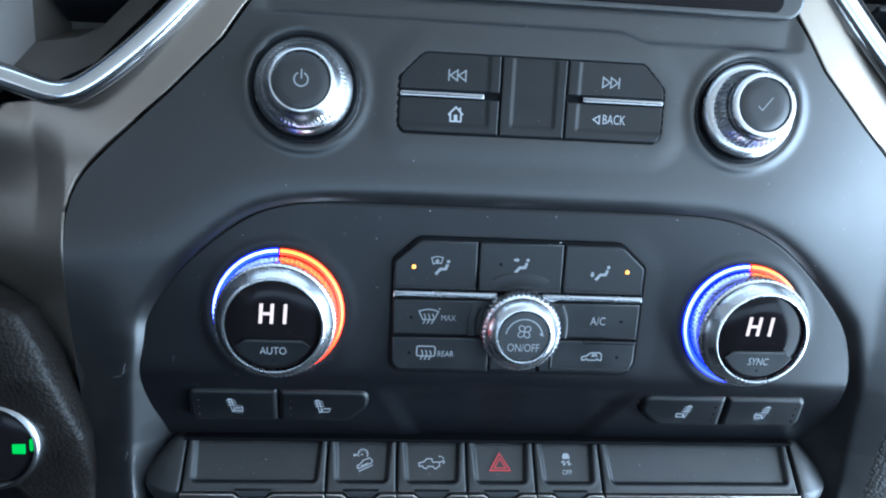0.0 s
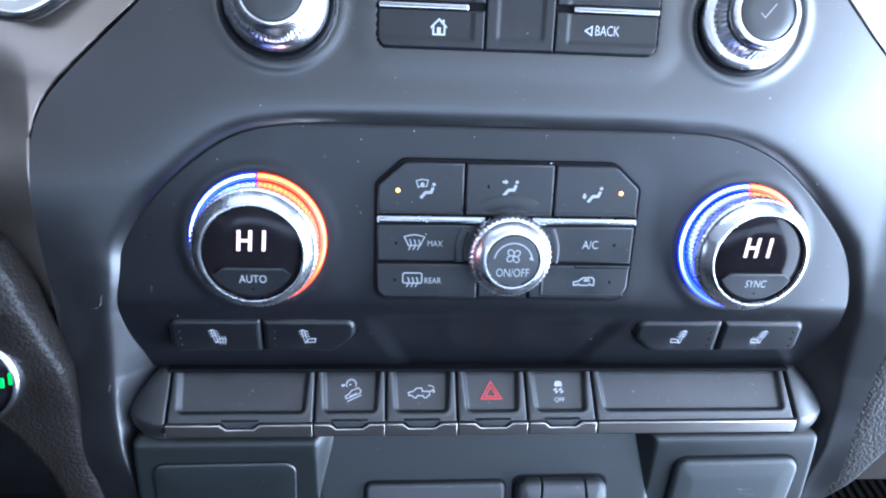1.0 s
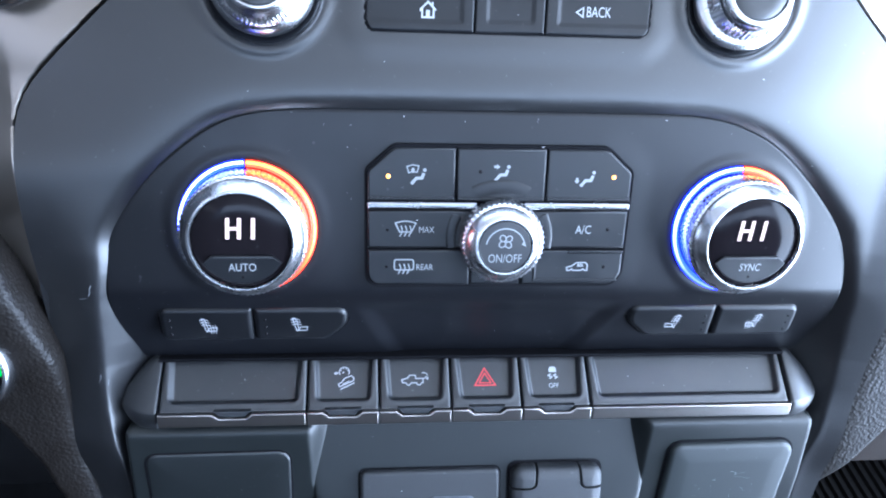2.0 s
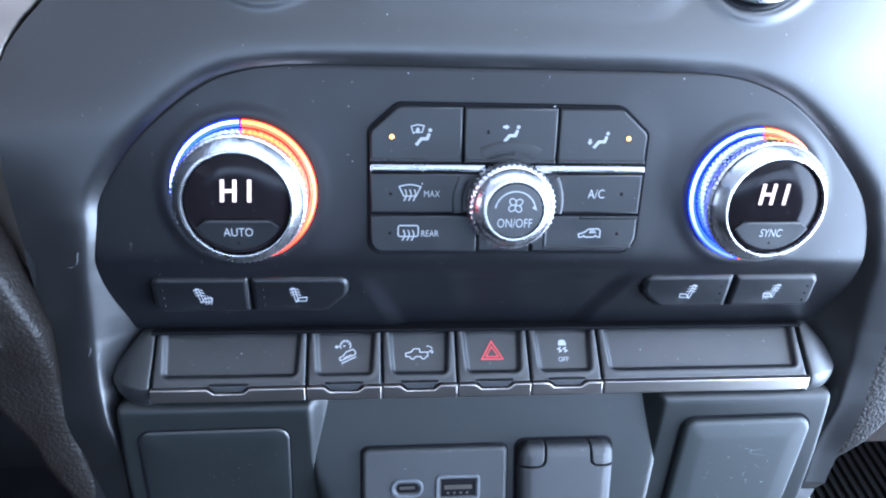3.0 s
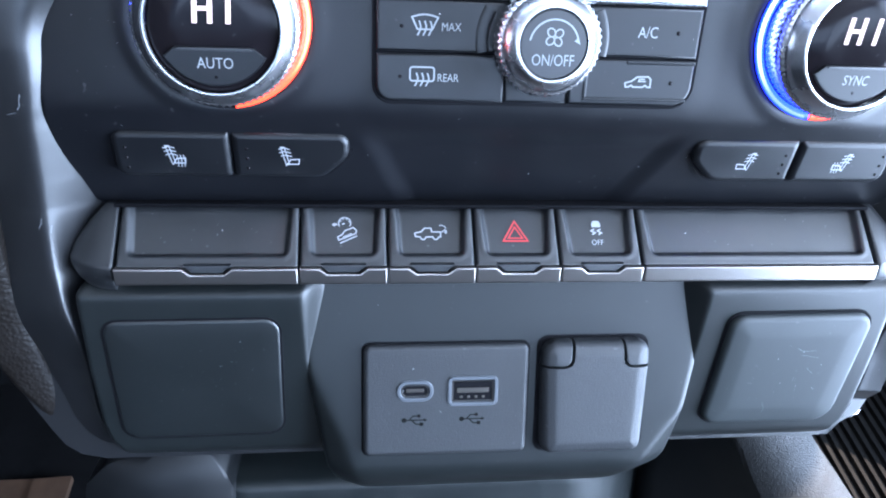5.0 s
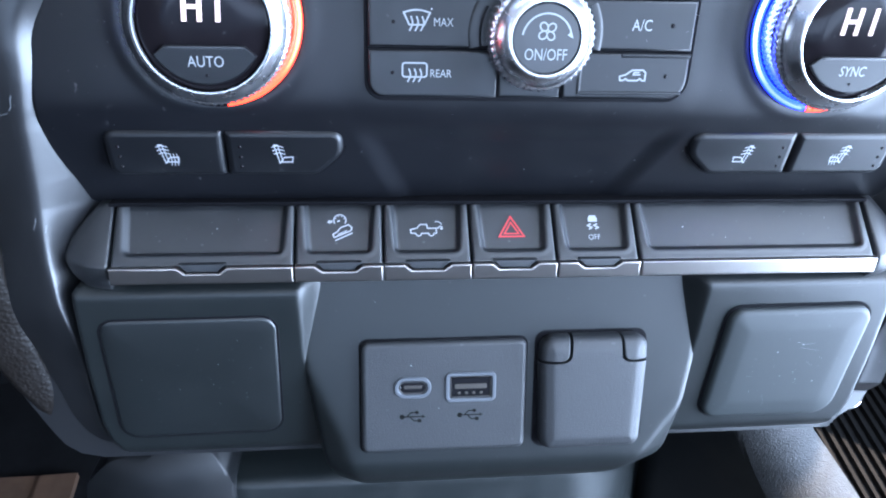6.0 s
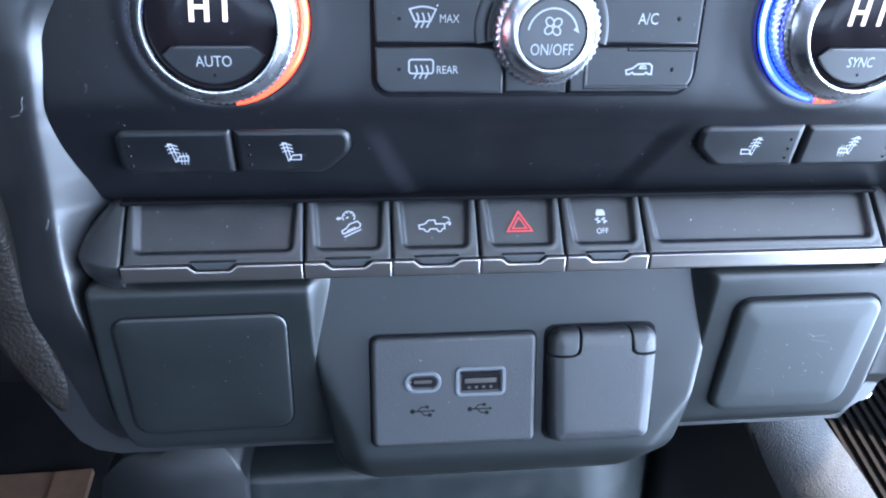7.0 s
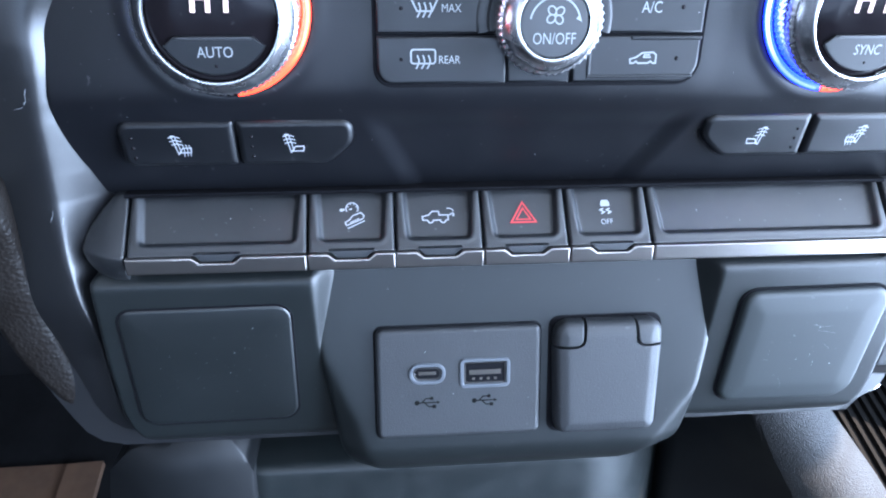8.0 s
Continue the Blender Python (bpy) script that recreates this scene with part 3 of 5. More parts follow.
rew = scooped_key(clipped(PLAY, -60, -11.75, 126.4, 200), (-80, -14.6, 90, 180, 1.5))
home = scooped_key(clipped(PLAY, -60, -11.75, 0, 124.5), (-80, -14.6, 114.6, 180, 1.5))
middle = scooped_key(clipped(PLAY, -11.2, 11.1, 0, 200), (-8.2, 8.4, 115.0, 180, 1.8))
skip = scooped_key(clipped(PLAY, 11.6, 60, 127.0, 200), (14.8, 80, 90, 180, 1.5))
back_key = scooped_key(clipped(PLAY, 11.6, 60, 0, 125.2), (14.8, 80, 114.8, 180, 1.5))
part("chrome_strip", slab(box_outline(-45.7, -17.0, 124.5, 126.4, 0.5), -1.9, 2, 0.6), STRIP, audio, "polished chrome strip")
part("chrome_strip", slab(box_outline(17.0, 45.6, 125.2, 127.1, 0.5), -1.9, 2, 0.6), STRIP, audio, "polished chrome strip")


def icon_skip(sign):
    bm = bmesh.new()
    for dx in (-1.9, 0.9):
        ribbon(bm, [(sign * (dx - 1.1), 1.7), (sign * (dx - 1.1), -1.7), (sign * (dx + 1.4), 0)], 0.42, True)
    ribbon(bm, [(sign * 2.7, 1.9), (sign * 2.7, -1.9)], 0.45)
    return bm


def icon_home():
    bm = bmesh.new()
    ribbon(bm, [(-2.5, -0.2), (0, 2.3), (2.5, -0.2)], 0.55)
    ribbon(bm, [(-1.8, 0.3), (-1.8, -2.4), (1.8, -2.4), (1.8, 0.3)], 0.55)
    ribbon(bm, [(1.4, 1.2), (1.4, 2.2)], 0.6)
    patch(bm, [(-0.6, -2.2), (0.6, -2.2), (0.6, -0.2), (-0.6, -0.2)])
    return bm


part("symbol", moved(icon_skip(-1), -26.6, -1.0, 132.0), DIM_PRINT, rew, "pale skip-back symbol", flat=True)
part("symbol", moved(icon_home(), -26.4, -1.0, 119.2), PRINT, home, "white house symbol", flat=True)
part("symbol", moved(icon_skip(1), 26.8, -1.0, 132.3), DIM_PRINT, skip, "pale skip-forward symbol", flat=True)
part("lettering", moved(lettering("BACK", 8.0, 3.2), 28.8, -1.0, 119.9), PRINT, back_key, "white word BACK", flat=True)
arrow = bmesh.new()
ribbon(arrow, [(1.0, 1.4), (1.0, -1.4), (-1.2, 0)], 0.4, True)
part("symbol", moved(arrow, 22.6, -1.0, 119.7), PRINT, back_key, flat=True)


# ---- knobs ----
def tipped(bm, centre, degrees):
    """Leans a turned body about the middle of its base: plus looks down, minus looks up."""
    c, w = math.cos(radians(degrees)), math.sin(radians(degrees))
    for v in bm.verts:
        y, z = v.co.y, v.co.z - centre[1]
        v.co.y, v.co.z = y * c - z * w, y * w + z * c + centre[1]
    return bm


def knob_volume():
    c = KNOBS[0]
    k = thing("volume_knob", "chrome volume knob with dark face and power symbol", "knob", (c[0], 0, c[1]))

    def turned(name, profile, n, mat, label="", tooth=None, cap=False, crease=40, parent=None):
        return part(name, tipped(lathe(profile, c, n, tooth, cap=cap), c, -10.5), mat, parent or k, label, crease)

    part("base_ring", lathe([(18.6, 3), (18.4, 0.5), (17.8, 0.2), (17.2, 0.5), (16.0, 2)], c, cap=False), POD, k)
    turned("chrome_body", [(15.0, 3), (15.9, -0.6), (16.2, -1.6), (16.2, -2.8), (15.8, -4.2), (14.8, -5.8), (14.3, -6.3)], 120, KNOB, "polished chrome body")
    turned("knurled_band", [(14.4, -6.1), (14.2, -6.6), (13.6, -7.5), (12.9, -8.5), (12.5, -8.9)], 240, KNURL, "finely knurled chrome band", lambda j, i: (0.14, 0.05, -0.16, -0.05)[i % 4] if 0 < j < 4 else 0)
    turned("chrome_rim", [(12.6, -8.8), (12.3, -9.2), (11.4, -10.6), (10.6, -11.8), (10.0, -12.3), (9.5, -12.4), (9.25, -12.0), (9.15, -11.4)], 96, KNOB, "polished chrome rim")
    face = turned("face", [(9.15, -10.8), (9.05, -11.7), (8.7, -12.0), (6.0, -12.2), (2, -12.25)], 72, FACE, "dark grey face", cap=True)
    bm = bmesh.new()
    ribbon(bm, ring_points(0, 0, 2.2, 115, 425, 20), 0.5)
    ribbon(bm, [(0.1, 0.2), (0.1, 3.3)], 0.5)
    part("symbol", tipped(moved(bm, c[0], -12.4, c[1] + 0.1), c, -10.5), DIM_PRINT, face, flat=True)


def knob_tuning():
    c = KNOBS[1]
    k = thing("tuning_knob", "chrome tuning knob with knurled skirt and dark face", "knob", (c[0], 0, c[1]))

    def turned(name, profile, n, mat, label="", tooth=None, cap=False, crease=40, parent=None):
        return part(name, tipped(lathe(profile, c, n, tooth, cap=cap), c, -9.5), mat, parent or k, label, crease)

    part("base_ring", lathe([(18.6, 3), (18.4, 0.5), (17.8, 0.2), (17.0, 0.5), (15.8, 2)], c, cap=False), POD, k)
    turned("chrome_flange", [(15.4, 3), (16.3, -0.4), (16.6, -1.2), (16.5, -2.2), (15.8, -3.0), (14.4, -3.7), (13.6, -3.9)], 96, KNOB, "polished chrome flange")
    turned("knurled_skirt", [(13.8, -3.6), (13.6, -4.2), (13.0, -5.8), (12.2, -7.6), (11.6, -8.6)], 192, KNURL, "knurled chrome skirt", lambda j, i: (0.26, 0.1, -0.28, -0.1)[i % 4] if 0 < j < 4 else 0, crease=30)
    turned("chrome_rim", [(11.2, -8.2), (11.3, -9.2), (11.5, -11.0), (11.4, -12.2), (10.8, -13.0), (9.9, -13.4), (9.3, -13.3), (9.05, -12.7)], 96, KNOB, "polished chrome rim")
    face = turned("face", [(9.0, -11.8), (8.9, -12.7), (8.5, -13.0), (5, -13.1)], 72, FACE, "dark grey face", cap=True)
    bm = bmesh.new()
    ribbon(bm, [(-2.4, -0.6), (-1.0, -2.0), (2.6, 2.4)], 0.34)
    part("symbol", tipped(moved(bm, c[0], -13.25, c[1]), c, -9.5), DIM_PRINT, face, flat=True)


knob_volume()
knob_tuning()


# ---- climate keys ----
climate = thing("climate_key_panel", "black climate key panel with seven keys round the fan knob", "control panel", (0, 1, 52))
part("key_frame", slab(inset(CLIMATE, -0.8), -0.1, 6, 0.3), GAP, climate)
FIELD = inset(CLIMATE, 0.25)
FACE_Y = -1.0
defrost_feet = key(climate, clipped(FIELD, -60, -15.95, 57.4, 90), FACE_Y)
vent_face = key(climate, clipped(FIELD, -15.35, 15.0, 57.4, 90), FACE_Y)
vent_feet = key(climate, clipped(FIELD, 15.55, 60, 57.4, 90), FACE_Y)
defrost_max = key(climate, clipped(FIELD, -60, -10, 40.75, 54.2), FACE_Y)
cooling = key(climate, clipped(FIELD, 10, 60, 40.75, 54.2), FACE_Y)
rear_defrost = key(climate, clipped(FIELD, -60, -10.1, 0, 40.2), FACE_Y)
blank = key(climate, clipped(FIELD, -9.6, 8.0, 0, 40.2), -0.4)
recirculate = key(climate, clipped(FIELD, 8.5, 60, 0, 40.2), FACE_Y)
part("chrome_strip", slab(box_outline(-45.3, -8, 54.5, 57.1, 0.5), -1.7, 3, 0.7), STRIP, climate, "polished chrome strip")
part("chrome_strip", slab(box_outline(8, 45.3, 54.5, 57.1, 0.5), -1.7, 3, 0.7), STRIP, climate, "polished chrome strip")


def key_ridge(parent, x0, x1, z0, z1):
    """A low moulded ridge on a key's edge."""
    part("key_ridge", slab(box_outline(x0, x1, z0, z1, 0.4), FACE_Y - 0.32, FACE_Y + 1, 0.32), KEY, parent)


key_ridge(recirculate, 24.5, 44.6, 38.9, 40.1)
key_ridge(defrost_feet, -44.9, -16.1, 57.6, 59.0)
key_ridge(vent_face, -15.1, 14.8, 57.6, 58.8)
key_ridge(vent_feet, 15.8, 45.0, 57.6, 59.0)
key_ridge(recirculate, 12.5, 13.6, 29.5, 38.8)
key_ridge(recirculate, 12.5, 43.0, 28.6, 29.6)
# collar ridges where the keys meet the fan knob
part("key_collar", arc_tube((0, 44.6), 15.5, 20.5, FACE_Y, 0.28, 60, 120, 20), KEY, vent_face)
part("key_collar", arc_tube((0, 44.6), 15.0, 18.6, FACE_Y, 0.28, -12, 28, 16), KEY, cooling)
part("key_collar", arc_tube((0, 44.6), 15.0, 18.6, FACE_Y, 0.28, 152, 192, 16), KEY, defrost_max)

INK = FACE_Y - 0.08


def seated(bm, dx=0.0, dz=0.0):
    """A plain seated shape: a dot over bent bars."""
    disc(bm, dx + 2.5, dz + 2.6, 0.75)
    ribbon(bm, [(dx - 2.9, dz - 3.2), (dx - 0.9, dz - 0.8), (dx + 1.4, dz - 0.7), (dx + 2.2, dz + 1.4)], 1.25)


def arrow_head(bm, x, z, dx, dz, size):
    """A block arrow that points along dx, dz."""
    u, w = Vector((dx, dz)).normalized(), Vector((-dz, dx)).normalized()
    c = Vector((x, z))
    patch(bm, [tuple(c + u * size), tuple(c + w * size * 0.85), tuple(c + w * size * 0.4), tuple(c + w * size * 0.4 - u * size * 0.9), tuple(c - w * size * 0.4 - u * size * 0.9), tuple(c - w * size * 0.4), tuple(c - w * size * 0.85)])


def icon_defrost_feet():
    bm = bmesh.new()
    seated(bm, 0.6, -0.4)
    ribbon(bm, [(-4.2, 3.6), (-1.9, 4.3), (0.7, 3.9), (0.0, 1.3), (-2.2, 1.6), (-3.4, 0.9)], 0.45, True)
    arrow_head(bm, -1.7, 2.1, 0, 1, 1.2)
    return bm


def icon_vent_face():
    bm = bmesh.new()
    seated(bm, 0.2, -0.2)
    arrow_head(bm, -2.2, 2.4, 1, 0, 1.3)
    return bm


def icon_vent_feet():
    bm = bmesh.new()
    seated(bm, 0.9, 0.2)
    arrow_head(bm, -3.6, -0.6, 0, -1, 1.3)
    return bm


def waves(bm, x, z, high, n=3, step=1.5):
    for k in range(n):
        cx = x + (k - (n - 1) / 2) * step
        pts = [(cx + 0.42 * math.sin(4.2 * t - 0.6) - 0.3 * (1 - t), z + high * (t - 0.5)) for t in [i / 10 for i in range(11)]]
        ribbon(bm, pts, 0.42)


def icon_windscreen():
    bm = bmesh.new()
    top = [(-3.5 + 7.0 * i / 8, 2.1 + 0.7 * math.sin(math.pi * i / 8)) for i in range(9)]
    ribbon(bm, top + [(2.0, -1.0), (-2.0, -1.0)], 0.45, True)
    waves(bm, 0.1, -0.7, 3.8)
    return bm


def icon_rear_window():
    bm = bmesh.new()
    ribbon(bm, [(p.x, p.y) for p in box_outline(-3.3, 3.3, -1.4, 2.3, 0.7, 3)], 0.45, True)
    waves(bm, 0.1, -1.0, 3.6)
    return bm


def icon_car_air():
    bm = bmesh.new()
    ribbon(bm, [(-3.6, -1.3), (-3.8, -0.2), (-2.0, 0.3), (-0.4, 1.5), (2.8, 1.6), (3.6, 0.9), (3.6, -1.3), (2.8, -1.3), (2.1, -0.8), (1.4, -1.3), (-1.4, -1.3), (-2.0, -0.8), (-2.7, -1.3)], 0.45, True)
    ribbon(bm, [(1.9, 0.9), (0.3, 0.9), (0.1, 0.3), (2.2, 0.3)], 0.4)
    return bm


part("symbol", moved(icon_defrost_feet(), -28.8, INK, 66.2, 0.82), DIM_PRINT, defrost_feet, "white seated-shape and windscreen symbol", flat=True)
part("symbol", moved(icon_vent_face(), -0.1, INK, 67.4, 0.82), DIM_PRINT, vent_face, flat=True)
part("symbol", moved(icon_vent_feet(), 28.9, INK, 65.4, 0.82), DIM_PRINT, vent_feet, flat=True)
part("symbol", moved(icon_windscreen(), -32.4, INK, 47.6), DIM_PRINT, defrost_max, flat=True)
part("lettering", moved(lettering("MAX", 5.2, 2.1), -25.2, INK, 47.4), DIM_PRINT, defrost_max, flat=True)
part("symbol", moved(icon_rear_window(), -32.8, INK, 34.4), DIM_PRINT, rear_defrost, flat=True)
part("lettering", moved(lettering("REAR", 5.8, 2.1), -25.6, INK, 34.0), DIM_PRINT, rear_defrost, flat=True)
part("lettering", moved(lettering("A/C", 5.6, 3.0), 29.5, INK, 47.6), DIM_PRINT, cooling, flat=True)
part("symbol", moved(icon_car_air(), 28.4, INK, 34.0), DIM_PRINT, recirculate, flat=True)


def indicator(parent, x, y, z, mat=None, r=0.62, turn=None):
    bm = lathe([(r, 0.3), (r, -0.05), (r * 0.75, -0.22), (r * 0.3, -0.3)], (0, 0), 14)
    return part("indicator_lamp", moved(bm, x, y, z, turn=turn), mat or GLASS, parent)


indicator(defrost_feet, -38.4, FACE_Y, 65.8, AMBER, 0.75)
indicator(vent_feet, 38.8, FACE_Y, 66.1, AMBER, 0.75)
indicator(vent_face, -7.4, FACE_Y, 67.6)
indicator(defrost_max, -38.6, FACE_Y, 47.3, r=0.5)
indicator(rear_defrost, -38.8, FACE_Y, 34.1, r=0.5)
indicator(cooling, 38.3, FACE_Y, 47.6)
indicator(recirculate, 38.0, FACE_Y, 33.9)


# ---- fan knob ----
def knob_fan():
    c = (0.2, 44.6)
    k = thing("fan_knob", "knurled chrome fan knob with black on/off face", "knob", (c[0], 0, c[1]))
    part("knurled_ring", lathe([(13.2, 2), (13.3, -1.6), (13.9, -2.4), (14.3, -3.4), (14.2, -7.2), (13.6, -8.4), (12.9, -9.0)], c, 240,
         lambda j, i: (0.26, 0.16, -0.16, -0.30, -0.05)[i % 5] if j in (3, 4) else (0.14, 0.08, -0.08, -0.14, 0)[i % 5] if j in (2, 5) else 0, cap=False), KNURL, k, "knurled chrome ring", crease=40)
    part("chrome_bezel", lathe([(13.0, -8.6), (12.7, -9.4), (11.8, -10.9), (10.7, -12.2), (9.8, -12.9), (9.2, -12.8), (9.0, -12.0)], c, 96, cap=False), KNOB, k, "polished chrome bezel", crease=50)
    face = part("face", lathe([(9.0, -11.0), (8.9, -12.3), (8.5, -12.6), (5, -12.7)], c, 72), FACE, k, "black face")
    bm = bmesh.new()
    ribbon(bm, ring_points(0, 0, 6.5, 12, 170, 26), 0.45)
    patch(bm, [(6.95, 0.4), (6.3, 2.3), (5.3, 1.2)])
    for q in range(4):
        a = radians(90 * q + 40)
        ribbon(bm, [(1.45 * math.cos(a) + 1.15 * math.cos(w) * math.cos(a) - 0.95 * math.sin(w) * math.sin(a), 2.1 + 1.45 * math.sin(a) + 1.15 * math.cos(w) * math.sin(a) + 0.95 * math.sin(w) * math.cos(a)) for w in [2 * math.pi * i / 14 for i in range(14)]], 0.38, True)
    part("symbol", moved(bm, c[0], -12.82, c[1] - 0.2), DIM_PRINT, face, "white fan symbol under an arc", flat=True)
    part("lettering", moved(lettering("ON/OFF", 11.2, 2.9), c[0], -12.82, c[1] - 3.9), DIM_PRINT, face, "white words ON/OFF", flat=True)


knob_fan()


# ---- temperature dials ----
def dial(side, word, slant, shift, sh, cold_end, warm_end):
    cx, cz = DIALS[0] if side < 0 else DIALS[1]
    c = (cx, cz)
    k = thing("temperature_dial", f"chrome temperature dial with blue and red light ring, above {word}", "dial", (cx, 0, cz), "temperature dials")
    lean = lambda bm: tipped(bm, c, 4.0)
    part("well", lathe([(23.5, 3.4), (23.2, 1.7), (22.8, 1.5), (20.9, 1.8), (20.5, 3.4)], c, 96, cap=False), GAP, k)
    part("cold_light", arc_tube(c, 20.7, 23.1, 1.6, 1.1, cold_end, 90.8), COLD, k, "glowing blue light guide")
    part("light_core", arc_tube(c, 21.9, 22.8, 1.1, 1.1, cold_end - 4, 91.2), COLD_CORE, k, "pale blue core of the light guide")
    part("warm_light", arc_tube(c, 20.7, 23.1, 1.6, 1.1, 89.2, warm_end), WARM, k, "glowing red light guide")
    part("light_core", arc_tube(c, 21.9, 22.8, 1.1, 1.1, 88.8, warm_end + 4), WARM_CORE, k, "amber core of the light guide")
    # slanting ridges that catch the light ring
    part("ridged_skirt", lean(lathe([(19.8, 2.5), (20.5, 1.0), (20.4, 0.0), (20.3, -1.3), (20.2, -2.6), (20.1, -3.9), (20.0, -5.2), (19.6, -5.8)], c, 432,
         lambda j, i: (0.20, 0.12, -0.16, -0.24, -0.16, 0.12)[(i + 2 * j) % 6] if 1 < j < 7 else 0, cap=False)), KNURL, k, "slant-ridged chrome skirt", crease=60)
    part("toothed_ring", lean(lathe([(19.4, -5.5), (20.2, -5.9), (20.7, -6.6), (20.7, -7.9), (20.4, -8.5), (19.9, -8.9)], c, 288,
         lambda j, i: (0.2, 0.12, -0.2, -0.12)[i % 4] if j in (2, 3) else (0.08, 0.04, -0.08, -0.04)[i % 4] if j in (1, 4) else 0, cap=False)), KNURL, k, "toothed chrome ring", crease=40)
    part("chrome_bezel", lean(lathe([(19.7, -8.6), (19.95, -9.0), (19.7, -9.8), (18.5, -11.6), (17.6, -12.8), (17.5, -12.95), (17.2, -13.4), (16.7, -13.7), (16.25, -13.6), (16.0, -13.0)], c, 120, cap=False)), KNOB, k, "polished chrome bezel", crease=50)
    face = part("display_window", lean(lathe([(16.0, -11.4), (15.9, -12.2), (15.5, -12.45), (8, -12.6), (1, -12.65)], c, 96)), GLASS, k, "glossy black display window")
    # the push key in the lower part of the face
    seg = [(-12.6, -7.2), (-9.6, -4.7), (9.6, -4.7), (12.6, -7.2)]
    low = seg + ring_points(0, 0, 14.4, -30, -150, 20)
    lo = [Vector((cx + x, cz + z)) for x, z in low]
    push = part("push_key", lean(slab(lo, -13.4, -12.0, 0.35)), KEY, k, f"matt black push key with the word {word}")
    part("key_edge", lean(slab([Vector((cx + x, cz + z)) for x, z in ((-9.4, -5.5), (9.4, -5.5), (8.6, -4.8), (-8.6, -4.8))], -13.65, -12.9, 0.15)), FACE, push)
    part("lettering", lean(moved(lettering(word, 8.8 if slant == 0 else 7.6, 2.7, slant * 0.7), cx, -13.52, cz - 8.5)), DIM_PRINT, push, flat=True)
    part("indicator_lamp", lean(lathe([(0.4, -13.1), (0.4, -13.45), (0.3, -13.6), (0.12, -13.65)], (cx, cz - 12.0), 14)), GLASS, push)
    # lit segments

    def seg_bar(x0, x1, z0, z1):
        pts = [Vector((cx + x + shift + sh * (z - 4.4), cz + z)) for x, z in ((x0, z0), (x1, z0), (x1, z1), (x0, z1))]
        return slab(pts, -12.85, -12.55, 0.05, 1)

    for x0, x1, z0, z1 in ((-4.7, -3.55, 0.9, 7.9), (-1.05, 0.1, 0.9, 7.9), (-3.45, -1.15, 3.9, 4.9), (3.3, 4.45, 0.9, 7.9)):
        part("lit_segment", lean(seg_bar(x0, x1, z0, z1)), DIGIT, face, "glowing white segment")


dial(-1, "AUTO", 0.0, 0.0, 0.06, 205, -84)
dial(1, "SYNC", 0.22, -0.8, 0.08, 262, -96)


# ---- seat keys ----
SEAT_TURN = Matrix.Translation((0, 8.9, 8.0)) @ Matrix.Rotation(radians(19), 4, "X")


def seat_icon(flip, cushion):
    bm = bmesh.new()
    s = -1 if flip else 1
    ribbon(bm, [(s * x, z) for x, z in ((-2.3, 2.4), (-1.2, 2.4), (0.0, -1.5), (-0.9, -2.0), (-1.9, 1.3))], 0.28, True)
    ribbon(bm, [(s * x, z) for x, z in ((-0.6, -1.7), (2.9, -1.7), (3.1, -0.5), (0.5, -0.6))], 0.28, True)
    for k in range(3):
        z = 1.9 - 0.85 * k
        ribbon(bm, [(s * (-3.1 + 0.25 * k), z), (s * (-1.4 + 0.2 * k), z + 0.35), (s * (0.4 + 0.25 * k), z)], 0.22)
    if cushion:
        for k in range(3):
            x = 0.7 + 0.95 * k
            ribbon(bm, [(s * x, -2.6), (s * (x + 0.25), -1.2), (s * x, 0.3)], 0.22)
    bmesh.ops.scale(bm, vec=(0.95, 1, 1.38), verts=bm.verts)
    return bm


def seat_key(side, x0, x1, cut, icon_x, lamps_x, cushion):
    mid = (x0 + x1) / 2
    k = thing("seat_heater_key", "black seat heater key with white seat symbol and three lamps", "button", (mid, 8.9, 8.0), "seat heater keys")
    z0, z1 = -6.1, 8.9
    if cut == "right":
        corners = [(x0, z0, 0.6), (x1 - 7.5, z0, 6.0), (x1, z0 + 7.2, 6.0), (x1, z1, 3.6), (x0, z1, 0.6)]
    elif cut == "left":
        corners = [(x0 + 7.5, z0, 6.0), (x1, z0, 0.6), (x1, z1, 0.6), (x0, z1, 3.6), (x0, z0 + 7.2, 6.0)]
    else:
        far = (3.4, 0.6) if side < 0 else (0.6, 3.4)
        corners = [(x0, z0, far[0]), (x1, z0, far[1]), (x1, z1, far[1]), (x0, z1, far[0])]
    part("key_gap", stepped([(x, z, r + 0.7) for x, z, r in corners], [(-1.0, 9), (-1.0, 1.9)], SEAT_TURN), GAP, k)
    cap = part("key_cap", stepped(corners, [(0, 6), (0, 1.1), (0.25, 0.35), (0.8, -0.2), (1.7, -0.6)], SEAT_TURN), KEY, k, crease=40)
    spin = SEAT_TURN.to_3x3()
    p = SEAT_TURN @ Vector((icon_x, -0.68, 1.4))
    part("symbol", moved(seat_icon(side > 0, cushion), *p, turn=spin), PRINT, cap, flat=True)
    for z in (4.0, 0.7, -2.6):
        q = SEAT_TURN @ Vector((lamps_x, -0.6, z))
        indicator(cap, *q, r=0.5, turn=spin)


seat_key(-1, -118.8, -86.4, "", -102.0, -115.2, True)
seat_key(-1, -85.8, -52.6, "right", -70.0, -81.8, False)
seat_key(1, 52.6, 85.8, "left", 70.0, 82.2, False)
seat_key(1, 86.4, 118.6, "", 102.0, 115.0, True)


